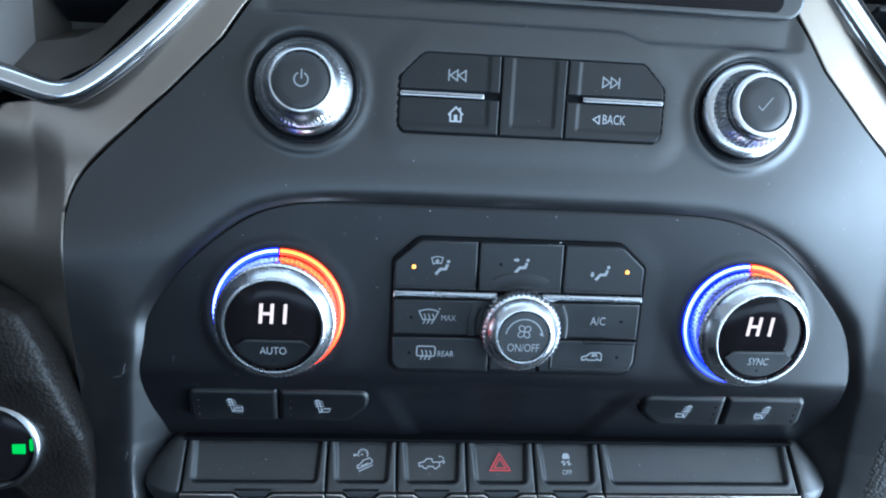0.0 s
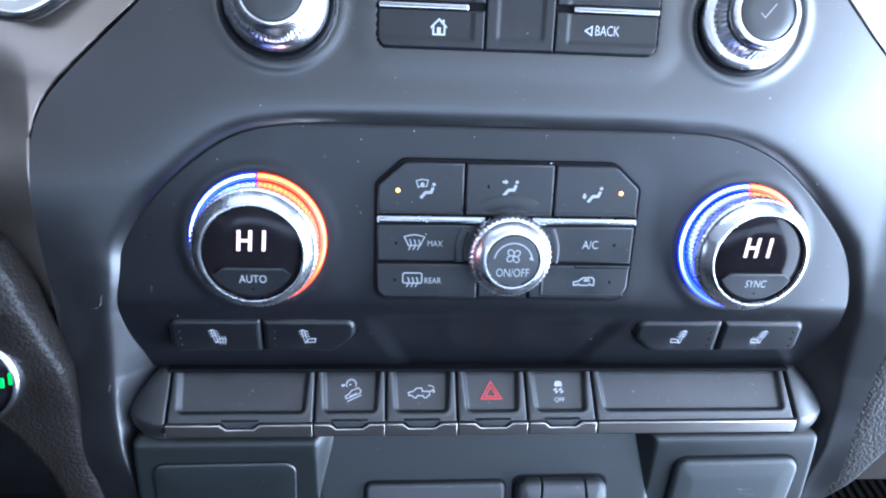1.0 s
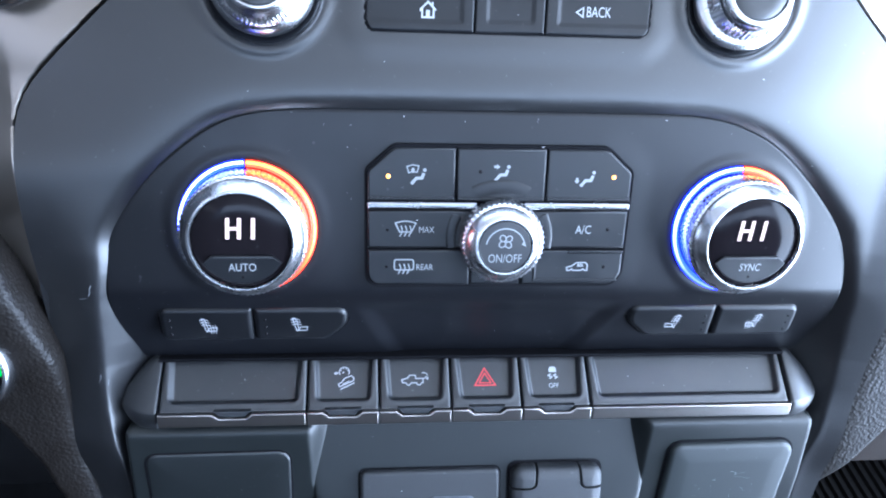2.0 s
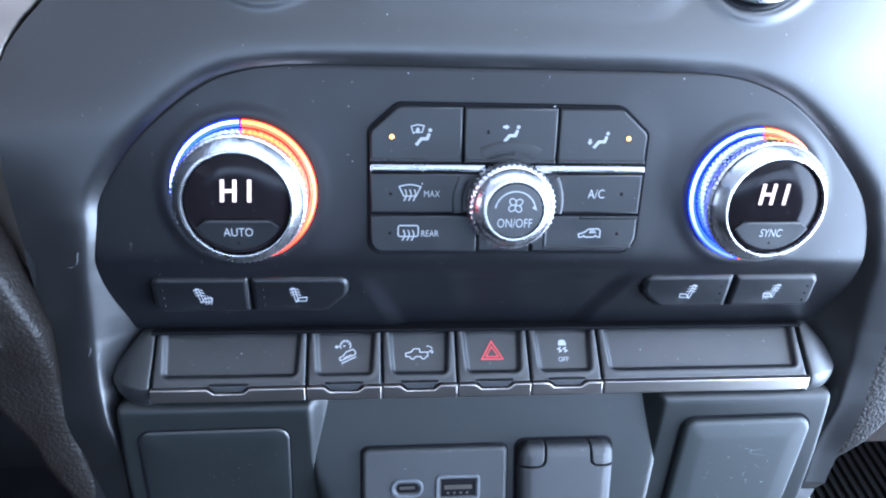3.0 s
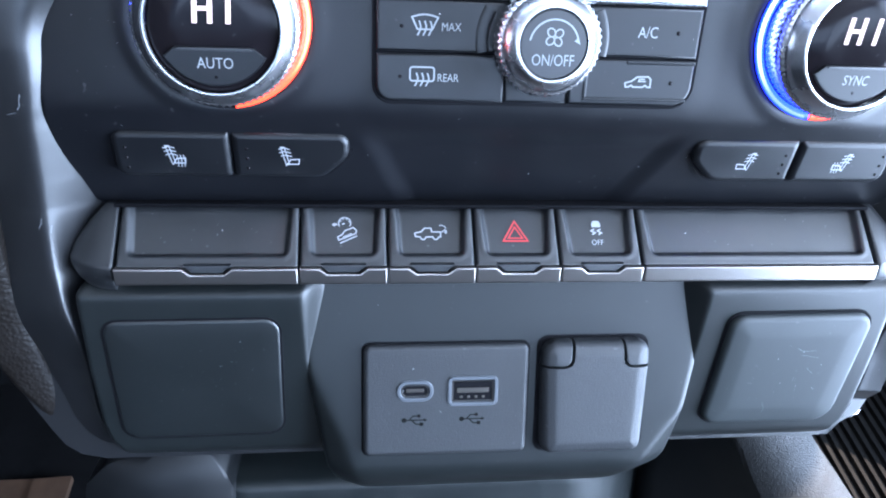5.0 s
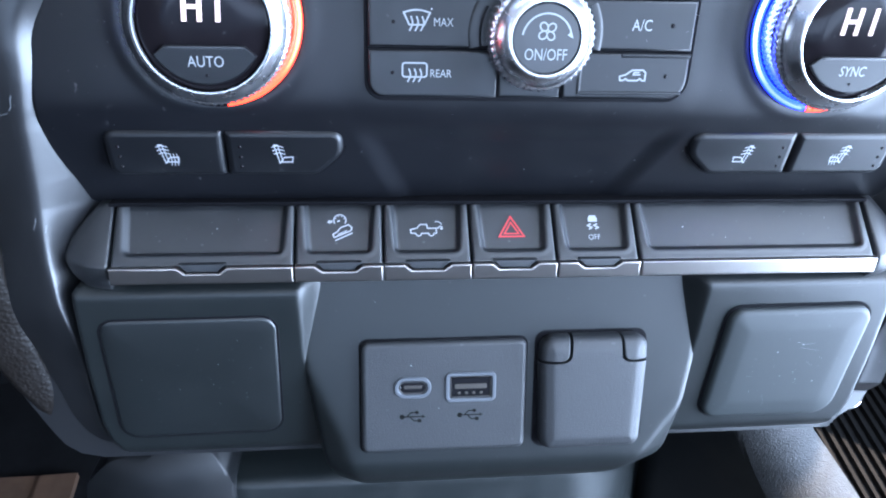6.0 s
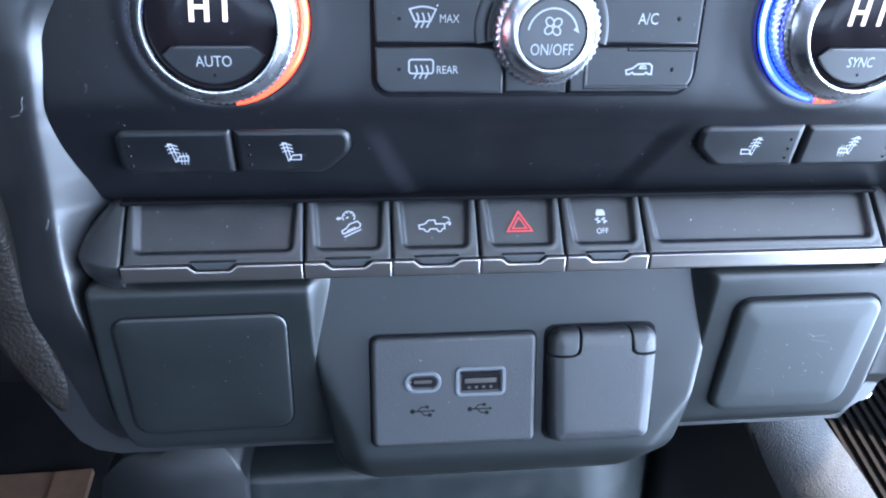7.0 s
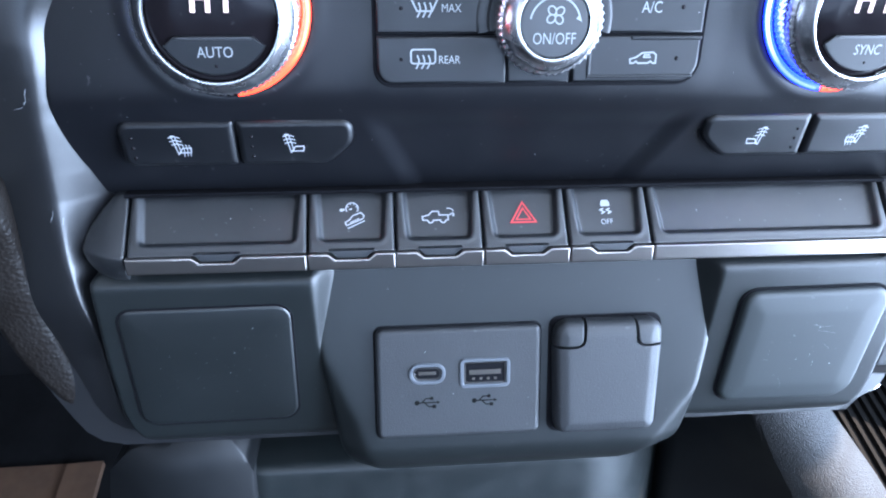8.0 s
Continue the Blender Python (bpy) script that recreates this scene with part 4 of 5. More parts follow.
# ---- switch bank ----
# Each switch face slopes out from under the climate panel to a chrome lip.
SLOPE = math.atan2(14.0, 15.8)
RUN = 21.1
TOP = Vector((0, 20.0, -8.7))


def on_slope(x, v, out=0.0):
    """A place on the sloping face: v mm down from its top edge, out mm off it."""
    down, off = Vector((0, -math.sin(SLOPE), -math.cos(SLOPE))), Vector((0, -math.cos(SLOPE), math.sin(SLOPE)))
    return Vector((x, 0, 0)) + TOP + down * v + off * out


FACE_TURN = Matrix(((1, 0, 0), (0, math.cos(SLOPE), math.sin(SLOPE)), (0, -math.sin(SLOPE), math.cos(SLOPE))))


def switch(x0, x1, notch, name="console_switch", label="dark switch key with scooped face and chrome lip", icon=None, icon_mat=None, words=None):
    mid = (x0 + x1) / 2
    k = thing(name, label, "button", (mid, 12, -18), "console switches")
    wide = (x1 - x0) / 2
    # the scoop: a rounded field open towards the top
    inner = rounded([(mid - wide + 3.0, 3.4, 2.4), (mid + wide - 3.0, 3.4, 2.4), (mid + wide - 0.6, 40, 0), (mid - wide + 0.6, 40, 0)], 6)
    dist = outline_distance(inner)

    def depth(x, z):
        rim = rim_drop(x, z, lambda q: x0 + 0 * q, lambda q: x1 + 0 * q, 0, RUN, (0.8, 0.8, 0.6, 0))
        return rim + 1.9 * smooth(-dist(x, z) / 1.7) - 0.2 * np.exp(-((dist(x, z) - 0.6) / 0.7) ** 2)

    tilt = Matrix.Translation(on_slope(0, RUN)) @ FACE_TURN.to_4x4()
    body = part("switch_face", sheet(lambda z: x0 + 0 * z, lambda z: x1 + 0 * z, 0, RUN, depth, max(40, int((x1 - x0) * 2)), 46, skirt=5, turn=tilt), SWITCH, k, crease=50)
    low, high, nw, nd = -29.6, -24.3, 5.4, 1.9
    if notch:
        line = [Vector(p) for p in ((x0, low), (x1, low), (x1, high), (mid + nw + 1.9, high), (mid + nw - 0.4, high - nd), (mid - nw + 0.4, high - nd), (mid - nw - 1.9, high), (x0, high))]
        tongue = [Vector(p) for p in ((mid - nw + 0.9, high - nd + 0.25), (mid + nw - 0.9, high - nd + 0.25), (mid + nw + 1.4, high + 0.8), (mid - nw - 1.4, high + 0.8))]
        part("lip_tongue", slab(tongue, 4.9, 8, 0.3), SWITCH, body)
    else:
        line = [Vector(p) for p in ((x0, low), (x1, low), (x1, high), (x0, high))]
    part("chrome_lip", slab(line, 4.5, 9, 0.5, 4, yfun=lambda x, z: -0.10 * (z - low)), SATIN, k, "satin chrome lip")
    if icon:
        p = on_slope(mid, 9.3, -1.5)
        part("symbol", moved(icon(), *p, turn=FACE_TURN), icon_mat or PRINT, body, flat=True)
    if words:
        p = on_slope(mid, 12.5, -1.5)
        part("lettering", moved(lettering(words, 3.9, 1.8), *p, turn=FACE_TURN), PRINT, body, flat=True)


def icon_descent():
    bm = bmesh.new()
    ribbon(bm, ring_points(0.2, 3.4, 1.9, -35, 215, 18), 0.4)
    for a in (20, 65, 110, 155):
        ribbon(bm, [(0.2 + 1.2 * math.cos(radians(a)), 3.4 + 1.2 * math.sin(radians(a))), (0.2 + 1.8 * math.cos(radians(a)), 3.4 + 1.8 * math.sin(radians(a)))], 0.35)
    ribbon(bm, [(0.2, 3.3), (-0.6, 3.0)], 0.5)
    arrow_head(bm, -2.9, 2.9, -1, -0.2, 0.9)
    car = [(-1.6, -2.4), (-1.9, -1.3), (-0.6, -0.5), (0.4, 0.9), (2.9, 1.9), (3.9, 0.9), (3.7, -0.1)]
    ribbon(bm, car, 0.42)
    ribbon(bm, [(-1.6, -2.4), (3.7, -0.1)], 0.42)
    ribbon(bm, [(-0.4, -1.4), (2.4, -0.1)], 0.34)
    ribbon(bm, [(-1.2, -3.4), (4.1, -0.9)], 0.42)
    return bm


def icon_pickup():
    bm = bmesh.new()
    ribbon(bm, [(-3.2, -1.3), (-4.8, -1.2), (-5.0, 0.0), (-2.9, 0.5), (-1.9, 1.7), (0.2, 1.7), (0.4, 0.4), (3.2, 0.4), (3.2, -1.3), (2.4, -1.3)], 0.42)
    ribbon(bm, [(-1.6, -1.3), (0.9, -1.3)], 0.42)
    for x in (-2.4, 1.6):
        ribbon(bm, ring_points(x, -1.4, 0.8, 180, 360, 10), 0.42)
    ribbon(bm, [(3.5, 0.3), (4.8, 1.2)], 0.4)
    ribbon(bm, ring_points(3.4, 1.0, 1.7, 20, 110, 8), 0.36)
    arrow_head(bm, 4.9, 0.4, -0.2, -1, 0.7)
    return bm


def icon_warning():
    bm = bmesh.new()
    ribbon(bm, [(-4.0, -2.7), (4.0, -2.7), (0, 4.1)], 0.5, True)
    ribbon(bm, [(-2.3, -1.75), (2.3, -1.75), (0, 2.1)], 0.42, True)
    return bm


def icon_slip():
    bm = bmesh.new()
    patch(bm, [(-1.5, 2.1), (1.5, 2.1), (1.5, 3.3), (1.0, 4.3), (-1.0, 4.3), (-1.5, 3.3)])
    for s in (-1.2, 0.9):
        ribbon(bm, [(s + 0.5, 1.4), (s - 0.6, 0.8), (s + 0.7, 0.1), (s - 0.3, -0.5)], 0.5)
    return bm


switch(-121.6, -68.3, True, "blank_switch", "dark blank switch cover with notched chrome lip")
switch(-67.7, -41.3, True, icon=icon_descent, label="dark hill descent switch with white symbol and chrome lip")
switch(-40.7, -13.9, True, icon=icon_pickup, label="dark tailgate switch with white pickup symbol and chrome lip")
switch(-13.3, 13.3, True, icon=icon_warning, icon_mat=RED_PRINT, label="dark hazard switch with red triangle and chrome lip")
switch(13.9, 40.2, True, icon=icon_slip, words="OFF", label="dark traction switch with white symbol and chrome lip")
switch(40.9, 120.8, False, "blank_switch", "wide dark blank switch cover with plain chrome lip")

part("panel_lip", slab(box_outline(-123.5, 122.5, -9.5, -8.3, 0.3), 18.0, 26, 0.3), GAP, fascia)
bank = thing("switch_bank_body", "dark plastic body behind the row of console switches", "switch housing", (0, 20, -20))
part("bank_back", slab(box_outline(-123.5, 123.5, -28.2, -7.5, 1), 0, 8, 1, turn=Matrix.Translation((0, 13.5, 0)) @ Matrix.Rotation(0, 4, "X"), yfun=lambda x, z: 0.80 * (z + 28) + 1.5), GAP, bank)


def bank_end(side):
    """The blunt moulded end beside the last switch."""
    def xl(z):
        return along(z, (-35.5, 124), (-31, 122.4), (-8.6, 122.4)) + 0 * z

    def xr(z):
        return along(z, (-35.5, 124.6), (-34.5, 128), (-32, 132.6), (-29, 136), (-26, 138), (-23, 138.4), (-20, 137), (-14, 131.6), (-8.6, 126.4))

    def skin(x, z):
        back = np.clip(x - 123.5, 0, 20)
        return 6.4 + 0.886 * np.clip(z + 24.5, 0, 30) + 0.05 * np.clip(-25 - z, 0, 20) ** 2 + 0.044 * back ** 2 + rim_drop(x, z, xl, xr, -35.5, -8.6, (0.8, 3, 5, 0))

    bm = sheet(xl, xr, -35.5, -8.6, skin, 30, 44, skirt=14)
    for v in bm.verts:
        v.co.x *= side
    part("end_cap", bm, SWITCH, bank, crease=60)


bank_end(-1)
bank_end(1)


# ---- lower console ----
lower = thing("lower_console", "dark grey plastic lower console with two side boxes", "console", (0, 20, -70))


def tongue_depth(x, z):
    y = 13.9 - 0.155 * (-62 - z)
    return y + 0.045 * np.clip(-99 - z, 0, 30) ** 2


def tongue_left(z):
    return -along(z, (-122.5, 46), (-121.5, 51.5), (-119.5, 55), (-115.5, 57.5), (-105, 60.8), (-93, 63), (-66, 67.5), (-60, 68), (-26, 67))


def tongue_skin(x, z):
    d = np.abs(tongue_left(z)) - np.abs(x)
    chamfer = np.where(x > 0, along(z, (-121, 20), (-105, 13), (-92, 6), (-78, -2)), along(z, (-121, 10), (-105, 10), (-90, 8), (-62, 0)))
    drop = np.where(x > 0, 0.5, 0.6) * (np.sqrt((chamfer - d) ** 2 + 3) + chamfer - d) / 2
    return tongue_depth(x, z) + drop + rim_drop(x, z, tongue_left, lambda q: -tongue_left(q), -122.5, -26, (2, 0.4, 4, 0))


part("centre_panel", sheet(tongue_left, lambda q: -tongue_left(q), -122.5, -26, tongue_skin, 120, 110, skirt=26), LOWER, lower, crease=50)


BOX_LEAN = 0.15


def box_front(z):
    """The front of the side boxes, which hang back towards the floor."""
    return 10.0 + BOX_LEAN * (-36 - z)


BOX_TURN = Matrix.Translation((0, box_front(-68), -68)) @ Matrix.Rotation(math.atan(BOX_LEAN), 4, "X")


def on_box(corners):
    """Corners in x and z, counted from the middle height of the boxes."""
    return [(x, z + 68, r) for x, z, r in corners]


def side_box(side):
    def xl(z):
        return -along(z, (-102.5, 122), (-101, 127), (-98, 131), (-93, 134), (-86, 135.6), (-64, 136.4), (-40, 136.2), (-35.5, 136), (-33.8, 135), (-30, 129.5))

    def xr(z):
        return -along(z, (-102, 58), (-72, 62), (-64.5, 66.4), (-33, 58.2), (-30, 57.2))

    def skin(x, z):
        edge = -along(z, (-100, 57), (-70, 63), (-66, 66.6), (-60, 67.6), (-36, 68.8), (-30, 67.4))
        t = np.clip((x - edge) / np.maximum(0.5, xr(z) - edge), 0, 1)
        fall = np.clip(tongue_depth(x, z) - box_front(z) + 0.8, 0, 20) * smooth((z + 70) / 8)
        y = box_front(z) + fall * t * t * (3 - 2 * t)
        # the top face leans back under the switches
        up = z + 35.2
        y = y + 1.5 * (np.sqrt(up * up + 2.2) + up) / 2 * (1 - 0.7 * t)
        return y + rim_drop(x, z, xl, xr, -102.5, -30, (2.0, 0, 7, 0))

    bm = sheet(xl, xr, -102.5, -30, skin, 130, 110, skirt=20)
    if side > 0:
        for v in bm.verts:
            v.co.x *= -1
    return part("side_box", bm, LOWER, lower, crease=60)


boxes = side_box(-1), side_box(1)
blank_left = [(-129.6, -44.2, 5), (-75.0, -43.8, 5), (-75.6, -91.6, 6), (-129.0, -92.2, 6)]
cover = thing("blanking_cover", "dark flush blanking cover with thin seam in the console", "cover", (-102, 13, -68))
part("seam_gap", slab(inset(rounded(on_box(blank_left)), -0.6), -0.12, 5, 0.1, turn=BOX_TURN), GAP, cover)
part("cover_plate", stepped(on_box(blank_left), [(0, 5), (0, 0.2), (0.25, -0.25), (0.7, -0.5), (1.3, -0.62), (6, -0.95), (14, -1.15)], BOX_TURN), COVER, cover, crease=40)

pad_line = [(76.8, -44.5, 5), (129.2, -44.1, 6), (126.0, -92.4, 9), (75.0, -92.0, 6)]
pad = thing("blanking_pad", "raised grey blanking pad with sloped rim and scratches", "cover", (102, 12, -68))
part("pad_gap", slab(inset(rounded(on_box(pad_line)), -1.0), -0.3, 5, 0.1, turn=BOX_TURN), GAP, pad)
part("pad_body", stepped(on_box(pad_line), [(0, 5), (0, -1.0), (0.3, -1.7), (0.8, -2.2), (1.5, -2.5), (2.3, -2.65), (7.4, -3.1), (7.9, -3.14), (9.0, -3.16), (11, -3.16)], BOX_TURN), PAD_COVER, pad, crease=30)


# ---- charging ports ----
PORT_TURN = Matrix.Translation((-20.2, 0, -75)) @ Matrix.Translation((0, 9.4, 0)) @ Matrix.Rotation(-math.atan(0.155), 4, "X")
ports = thing("charging_port_plate", "grained dark grey plate with two pale-rimmed charging ports", "charging port", (-20.2, 10, -75))
part("plate_gap", slab(box_outline(-28.9, 28.4, -20.4, 20.6, 3), 2.2, 8, 0.3, turn=PORT_TURN), GAP, ports)
plate = part("plate", slab(box_outline(-28.2, 27.8, -19.6, 19.9, 2.6), -0.2, 6, 1.6, 4, turn=PORT_TURN), RUBBER, ports)


def ring_of(outline, wide, front, back, mat, parent, name, label=""):
    """A flat rim round an opening."""
    bm, loops = bmesh.new(), []
    for d, y in ((0, back), (0, front + 0.3), (0.25, front), (wide - 0.25, front), (wide, front + 0.3), (wide, back)):
        loops.append([bm.verts.new(PORT_TURN @ Vector((p.x, y, p.y))) for p in inset(outline, d)])
    n = len(outline)
    for a, b in zip(loops, loops[1:]):
        for q in range(n):
            bm.faces.new((a[q], a[(q + 1) % n], b[(q + 1) % n], b[q]))
    return part(name, bm, mat, parent, label)


def port(x0, x1, z0, z1, r, name, label):
    """A pale rim, a steel shell inside it and a dark opening with its contact tongue."""
    rim = ring_of(box_outline(x0, x1, z0, z1, r, 8), 1.35, -0.75, 1.5, PORT, plate, name, label)
    shell = box_outline(x0 + 1.5, x1 - 1.5, z0 + 1.5, z1 - 1.5, max(0.5, r - 1.5), 8)
    ring_of(shell, 0.55, -0.35, 1.5, STEEL, rim, "port_shell", "thin steel shell")
    part("port_hole", slab(inset(shell, 0.5), -0.22, 0.4, 0.05, turn=PORT_TURN), GAP, rim)
    high = z1 - z0
    part("port_tongue", slab(box_outline(x0 + 3.2, x1 - 3.2, z0 + 0.44 * high, z0 + 0.60 * high, 0.3, 4), -0.42, -0.2, 0.08, turn=PORT_TURN), STEEL, rim)
    return rim


port(-17.2, -4.8, 0.3, 7.8, 3.7, "small_port", "pale grey rim of a small oval port")
large = port(0.0, 17.2, -1.6, 9.0, 2.0, "large_port", "pale grey rim of a rectangular port")
for x in (4.2, 6.7, 9.2, 11.7):
    part("contact", slab(box_outline(x, x + 1.0, 1.1, 2.0, 0.2, 3), -0.36, -0.1, 0.06, turn=PORT_TURN), STEEL, large, "small metal contact")


def icon_trident():
    bm = bmesh.new()
    ribbon(bm, [(-3.6, 0), (3.4, 0)], 0.4)
    disc(bm, -3.6, 0, 0.85)
    patch(bm, [(3.2, 0.6), (4.3, 0), (3.2, -0.6)])
    ribbon(bm, [(-2.0, 0), (-0.6, 1.5), (1.0, 1.5)], 0.4)
    ribbon(bm, [(-1.0, 0), (0.4, -1.5), (2.0, -1.5)], 0.4)
    disc(bm, 1.4, 1.5, 0.6)
    patch(bm, [(1.7, -2.1), (2.9, -2.1), (2.9, -0.9), (1.7, -0.9)])
    return bm


for x in (-11.0, 8.6):
    p = PORT_TURN @ Vector((x, -0.3, -6.4))
    part("symbol", moved(icon_trident(), *p, turn=PORT_TURN.to_3x3()), DARK_PRINT, plate, "dark moulded branching symbol", flat=True)

SOCKET_TURN = Matrix.Translation((30.6, 7.6, -75)) @ Matrix.Rotation(-math.atan(0.155), 4, "X")
socket = thing("power_socket_cap", "grey rubber power socket cap with hinge ears", "socket cap", (30.6, 8, -75))
part("cap_gap", slab(box_outline(-20.2, 19.6, -20.4, 22.6, 4), 4.2, 10, 0.3, turn=SOCKET_TURN), GAP, socket)
CAP_LINE = rounded([(-17.8, -19.4, 4), (17.4, -19.4, 4), (18.6, 12.0, 8), (18.4, 21.4, 5), (-18.6, 21.4, 5), (-19.0, 12.0, 8)], 8)
cap_distance = outline_distance(CAP_LINE)


def cap_skin(x, z):
    """The cap's face: a sloped band round a flat field, with a rounded rim."""
    d = -cap_distance(x, z)
    t = np.clip(1 - d / 2.2, 0, 1)
    band = 4.4 - d
    return -2.2 + 0.34 * (np.sqrt(band ** 2 + 0.5) + band) / 2 + 2.2 * (1 - np.sqrt(np.maximum(0, 1 - t * t)))


def cap_left(z):
    return along(z, (-19.4, -14.5), (-18.6, -16.6), (-17.4, -17.6), (-15.4, -18.0), (12.0, -19.0), (12.35, -18.8), (12.5, -11.6), (12.9, -9.9), (13.7, -8.9), (14.8, -8.4), (21.4, -7.9))


def cap_right(z):
    return along(z, (-19.4, 14.1), (-18.6, 16.2), (-17.4, 17.2), (-15.4, 17.5), (12.0, 18.6), (12.35, 18.4), (12.5, 11.8), (12.9, 10.2), (13.7, 9.2), (14.8, 8.8), (21.4, 8.6))


part("flap", sheet(cap_left, cap_right, -19.4, 21.4, cap_skin, 90, 170, skirt=6, turn=SOCKET_TURN), RUBBER, socket, crease=50)


def ear(side):
    def far(z):
        return along(z, (13.0, 18.8), (18.0, 18.5), (20.0, 17.4), (21.4, 14.5)) + 0 * z

    def near(z):
        return along(z, (13.0, 12.4), (13.3, 10.9), (14.0, 9.8), (15.0, 9.3), (21.4, 8.9)) + (0 if side < 0 else 0.3)

    lo, hi = (lambda z: -far(z), lambda z: -near(z)) if side < 0 else (near, far)
    part("hinge_ear", sheet(lo, hi, 13.0, 21.4, lambda x, z: cap_skin(x, z) + rim_drop(x, z, lo, hi, 13.0, 30, (0.6 if side > 0 else 0, 0.6 if side < 0 else 0, 0.6, 0)), 40, 40, skirt=6, turn=SOCKET_TURN), RUBBER, socket, crease=50)


ear(-1)
ear(1)


# ---- below and beside the console ----
def tube(points, radius, y_scale=1.0, n=24):
    """A round bar through places (x, y, z) with a radius each."""
    pts = [Vector(p) for p in points]
    rad = list(radius)
    for _ in range(2):
        np_, nr = [pts[0]], [rad[0]]
        for k in range(len(pts) - 1):
            np_ += [pts[k] * 0.75 + pts[k + 1] * 0.25, pts[k] * 0.25 + pts[k + 1] * 0.75]
            nr += [rad[k] * 0.75 + rad[k + 1] * 0.25, rad[k] * 0.25 + rad[k + 1] * 0.75]
        pts, rad = np_ + [pts[-1]], nr + [rad[-1]]
    bm, loops = bmesh.new(), []
    for k, p in enumerate(pts):
        u = (pts[min(k + 1, len(pts) - 1)] - pts[max(k - 1, 0)]).normalized()
        a = u.cross(Vector((0, 1, 0))).normalized()
        b = u.cross(a)
        loops.append([bm.verts.new(p + a * (rad[k] * math.cos(2 * math.pi * i / n)) + b * (rad[k] * y_scale * math.sin(2 * math.pi * i / n))) for i in range(n)])
    for a, b in zip(loops, loops[1:]):
        for i in range(n):
            bm.faces.new((a[i], a[(i + 1) % n], b[(i + 1) % n], b[i]))
    bm.faces.new(loops[0][::-1])
    bm.faces.new(loops[-1])
    return bm


# Grained padded knee panels on both sides of the fascia.
def knee_panel(side):
    k = thing("knee_panel", "black grained padded dashboard panel beside the fascia", "dashboard panel", (side * 170, 4, -10), "knee panels", "structure")

    low = -99 if side < 0 else -86

    def inner(z):
        if side < 0:
            return -along(z, (-99, 146), (-90, 148), (-70, 152), (-50, 155), (-35, 156), (-18, 155), (-3, 155), (8, 158), (20, 161.5), (33, 166), (45, 172), (60, 200), (75, 262))
        return -along(z, (-86, 144.5), (-70, 146), (-54, 147.5), (-32, 147.5), (-17, 148.5), (0, 149.5), (12, 151), (22, 155), (35, 164), (45, 174), (60, 197), (75, 259))

    def outer(z):
        if side < 0:
            return -along(z, (-99, 148), (-93, 152.5), (-84, 158.5), (-74, 164), (-64, 168), (-52, 171), (-42, 176), (-33, 180), (-25, 186), (-20, 200), (-14, 235), (-8, 272))
        return -along(z, (-86, 145.5), (-78, 148.5), (-70, 153), (-62, 161), (-49, 169), (-39, 175), (-32, 190), (-24, 270))

    def skin(x, z):
        if side < 0:
            y = along(z, (-99, 26), (-75, 22), (-50, 17.5), (-25, 11), (-8, 4), (6, -1), (22, -5), (74, -5)) + 0.0006 * (x + 160) ** 2
        else:
            y = along(z, (-86, 23), (-60, 17), (-30, 11.5), (-10, 8), (10, 4.5), (25, 0), (40, -4), (74, -5)) + 0.0006 * (x + 160) ** 2
        t = np.clip(1 - (inner(z) - x) / 11, 0, 1)
        return y + ((4.0 if side < 0 else 3.0) * (1 - np.sqrt(1 - t * t))) + rim_drop(x, z, outer, inner, low, 90, (4, 0, 0, 0))

    bm = sheet(outer, inner, low, 74, skin, 90, 130, skirt=14)
    if side > 0:
        for v in bm.verts:
            v.co.x *= -1
    part("padded_skin", bm, LEATHER, k, crease=70)


knee_panel(-1)
knee_panel(1)

start = thing("start_button", "dark push button in a polished chrome ring with green lamp", "button", (-181, -4, -1))
c = (-184.0, -3.5)
part("chrome_ring", lathe([(16.8, 6), (16.6, -1.0), (15.8, -2.4), (14.8, -2.6), (14.2, -1.6), (13.9, 1)], c, 72, cap=False), STRIP, start, "polished chrome ring", crease=60)
face = part("button_face", lathe([(14.0, 3), (13.8, -0.8), (12.6, -1.4), (6, -1.6)], c, 60), GLASS, start, "glossy black face")
part("indicator_lamp", slab(box_outline(-177.0, -172.6, -6.0, -2.4, 0.4), -1.9, -1.2, 0.2), GREEN, face, "glowing green lamp")
part("indicator_lamp", slab(box_outline(-171.2, -170.0, -5.0, -0.6, 0.4), -1.6, -0.8, 0.2), GREEN, face, "glowing green lamp")

# The front of the floor console, under the lower console.
column = thing("console_column", "dark grained rounded column under the console", "console", (-130, 60, -150))
part("column_body", sheet(lambda z: -along(z, (-420, 175), (-160, 163), (-138, 159), (-128, 150), (-124, 140)), lambda z: -along(z, (-420, 100), (-145, 101.5), (-136, 104), (-128, 108), (-124, 113)), -420, -124,
     lambda x, z: 48 + 0.010 * (x + 132) ** 2 + 0.02 * np.clip(z + 140, 0, 40) ** 2, 40, 80, skirt=60), COLUMN, column, crease=60)
front = thing("floor_console_front", "grey plastic floor console front with bright edge strip", "console", (0, 62, -160))
part("front_panel", sheet(lambda z: -102.5 + 0 * z, lambda z: 102 + 0 * z, -420, -145, lambda x, z: 60 + 0.016 * np.clip(x - 40, 0, 60) ** 2 + rim_drop(x, z, lambda q: -102.5 + 0 * q, lambda q: 102 + 0 * q, -420, -145, (1, 0, 0, 4)), 60, 120, skirt=30), FRONT, front, crease=60)
part("edge_strip", tube([(-104.0, 60, -142), (-104.2, 59, -160), (-104.6, 58, -300)], [1.6, 1.9, 1.9], n=12), EDGE, front, "pale edge strip")
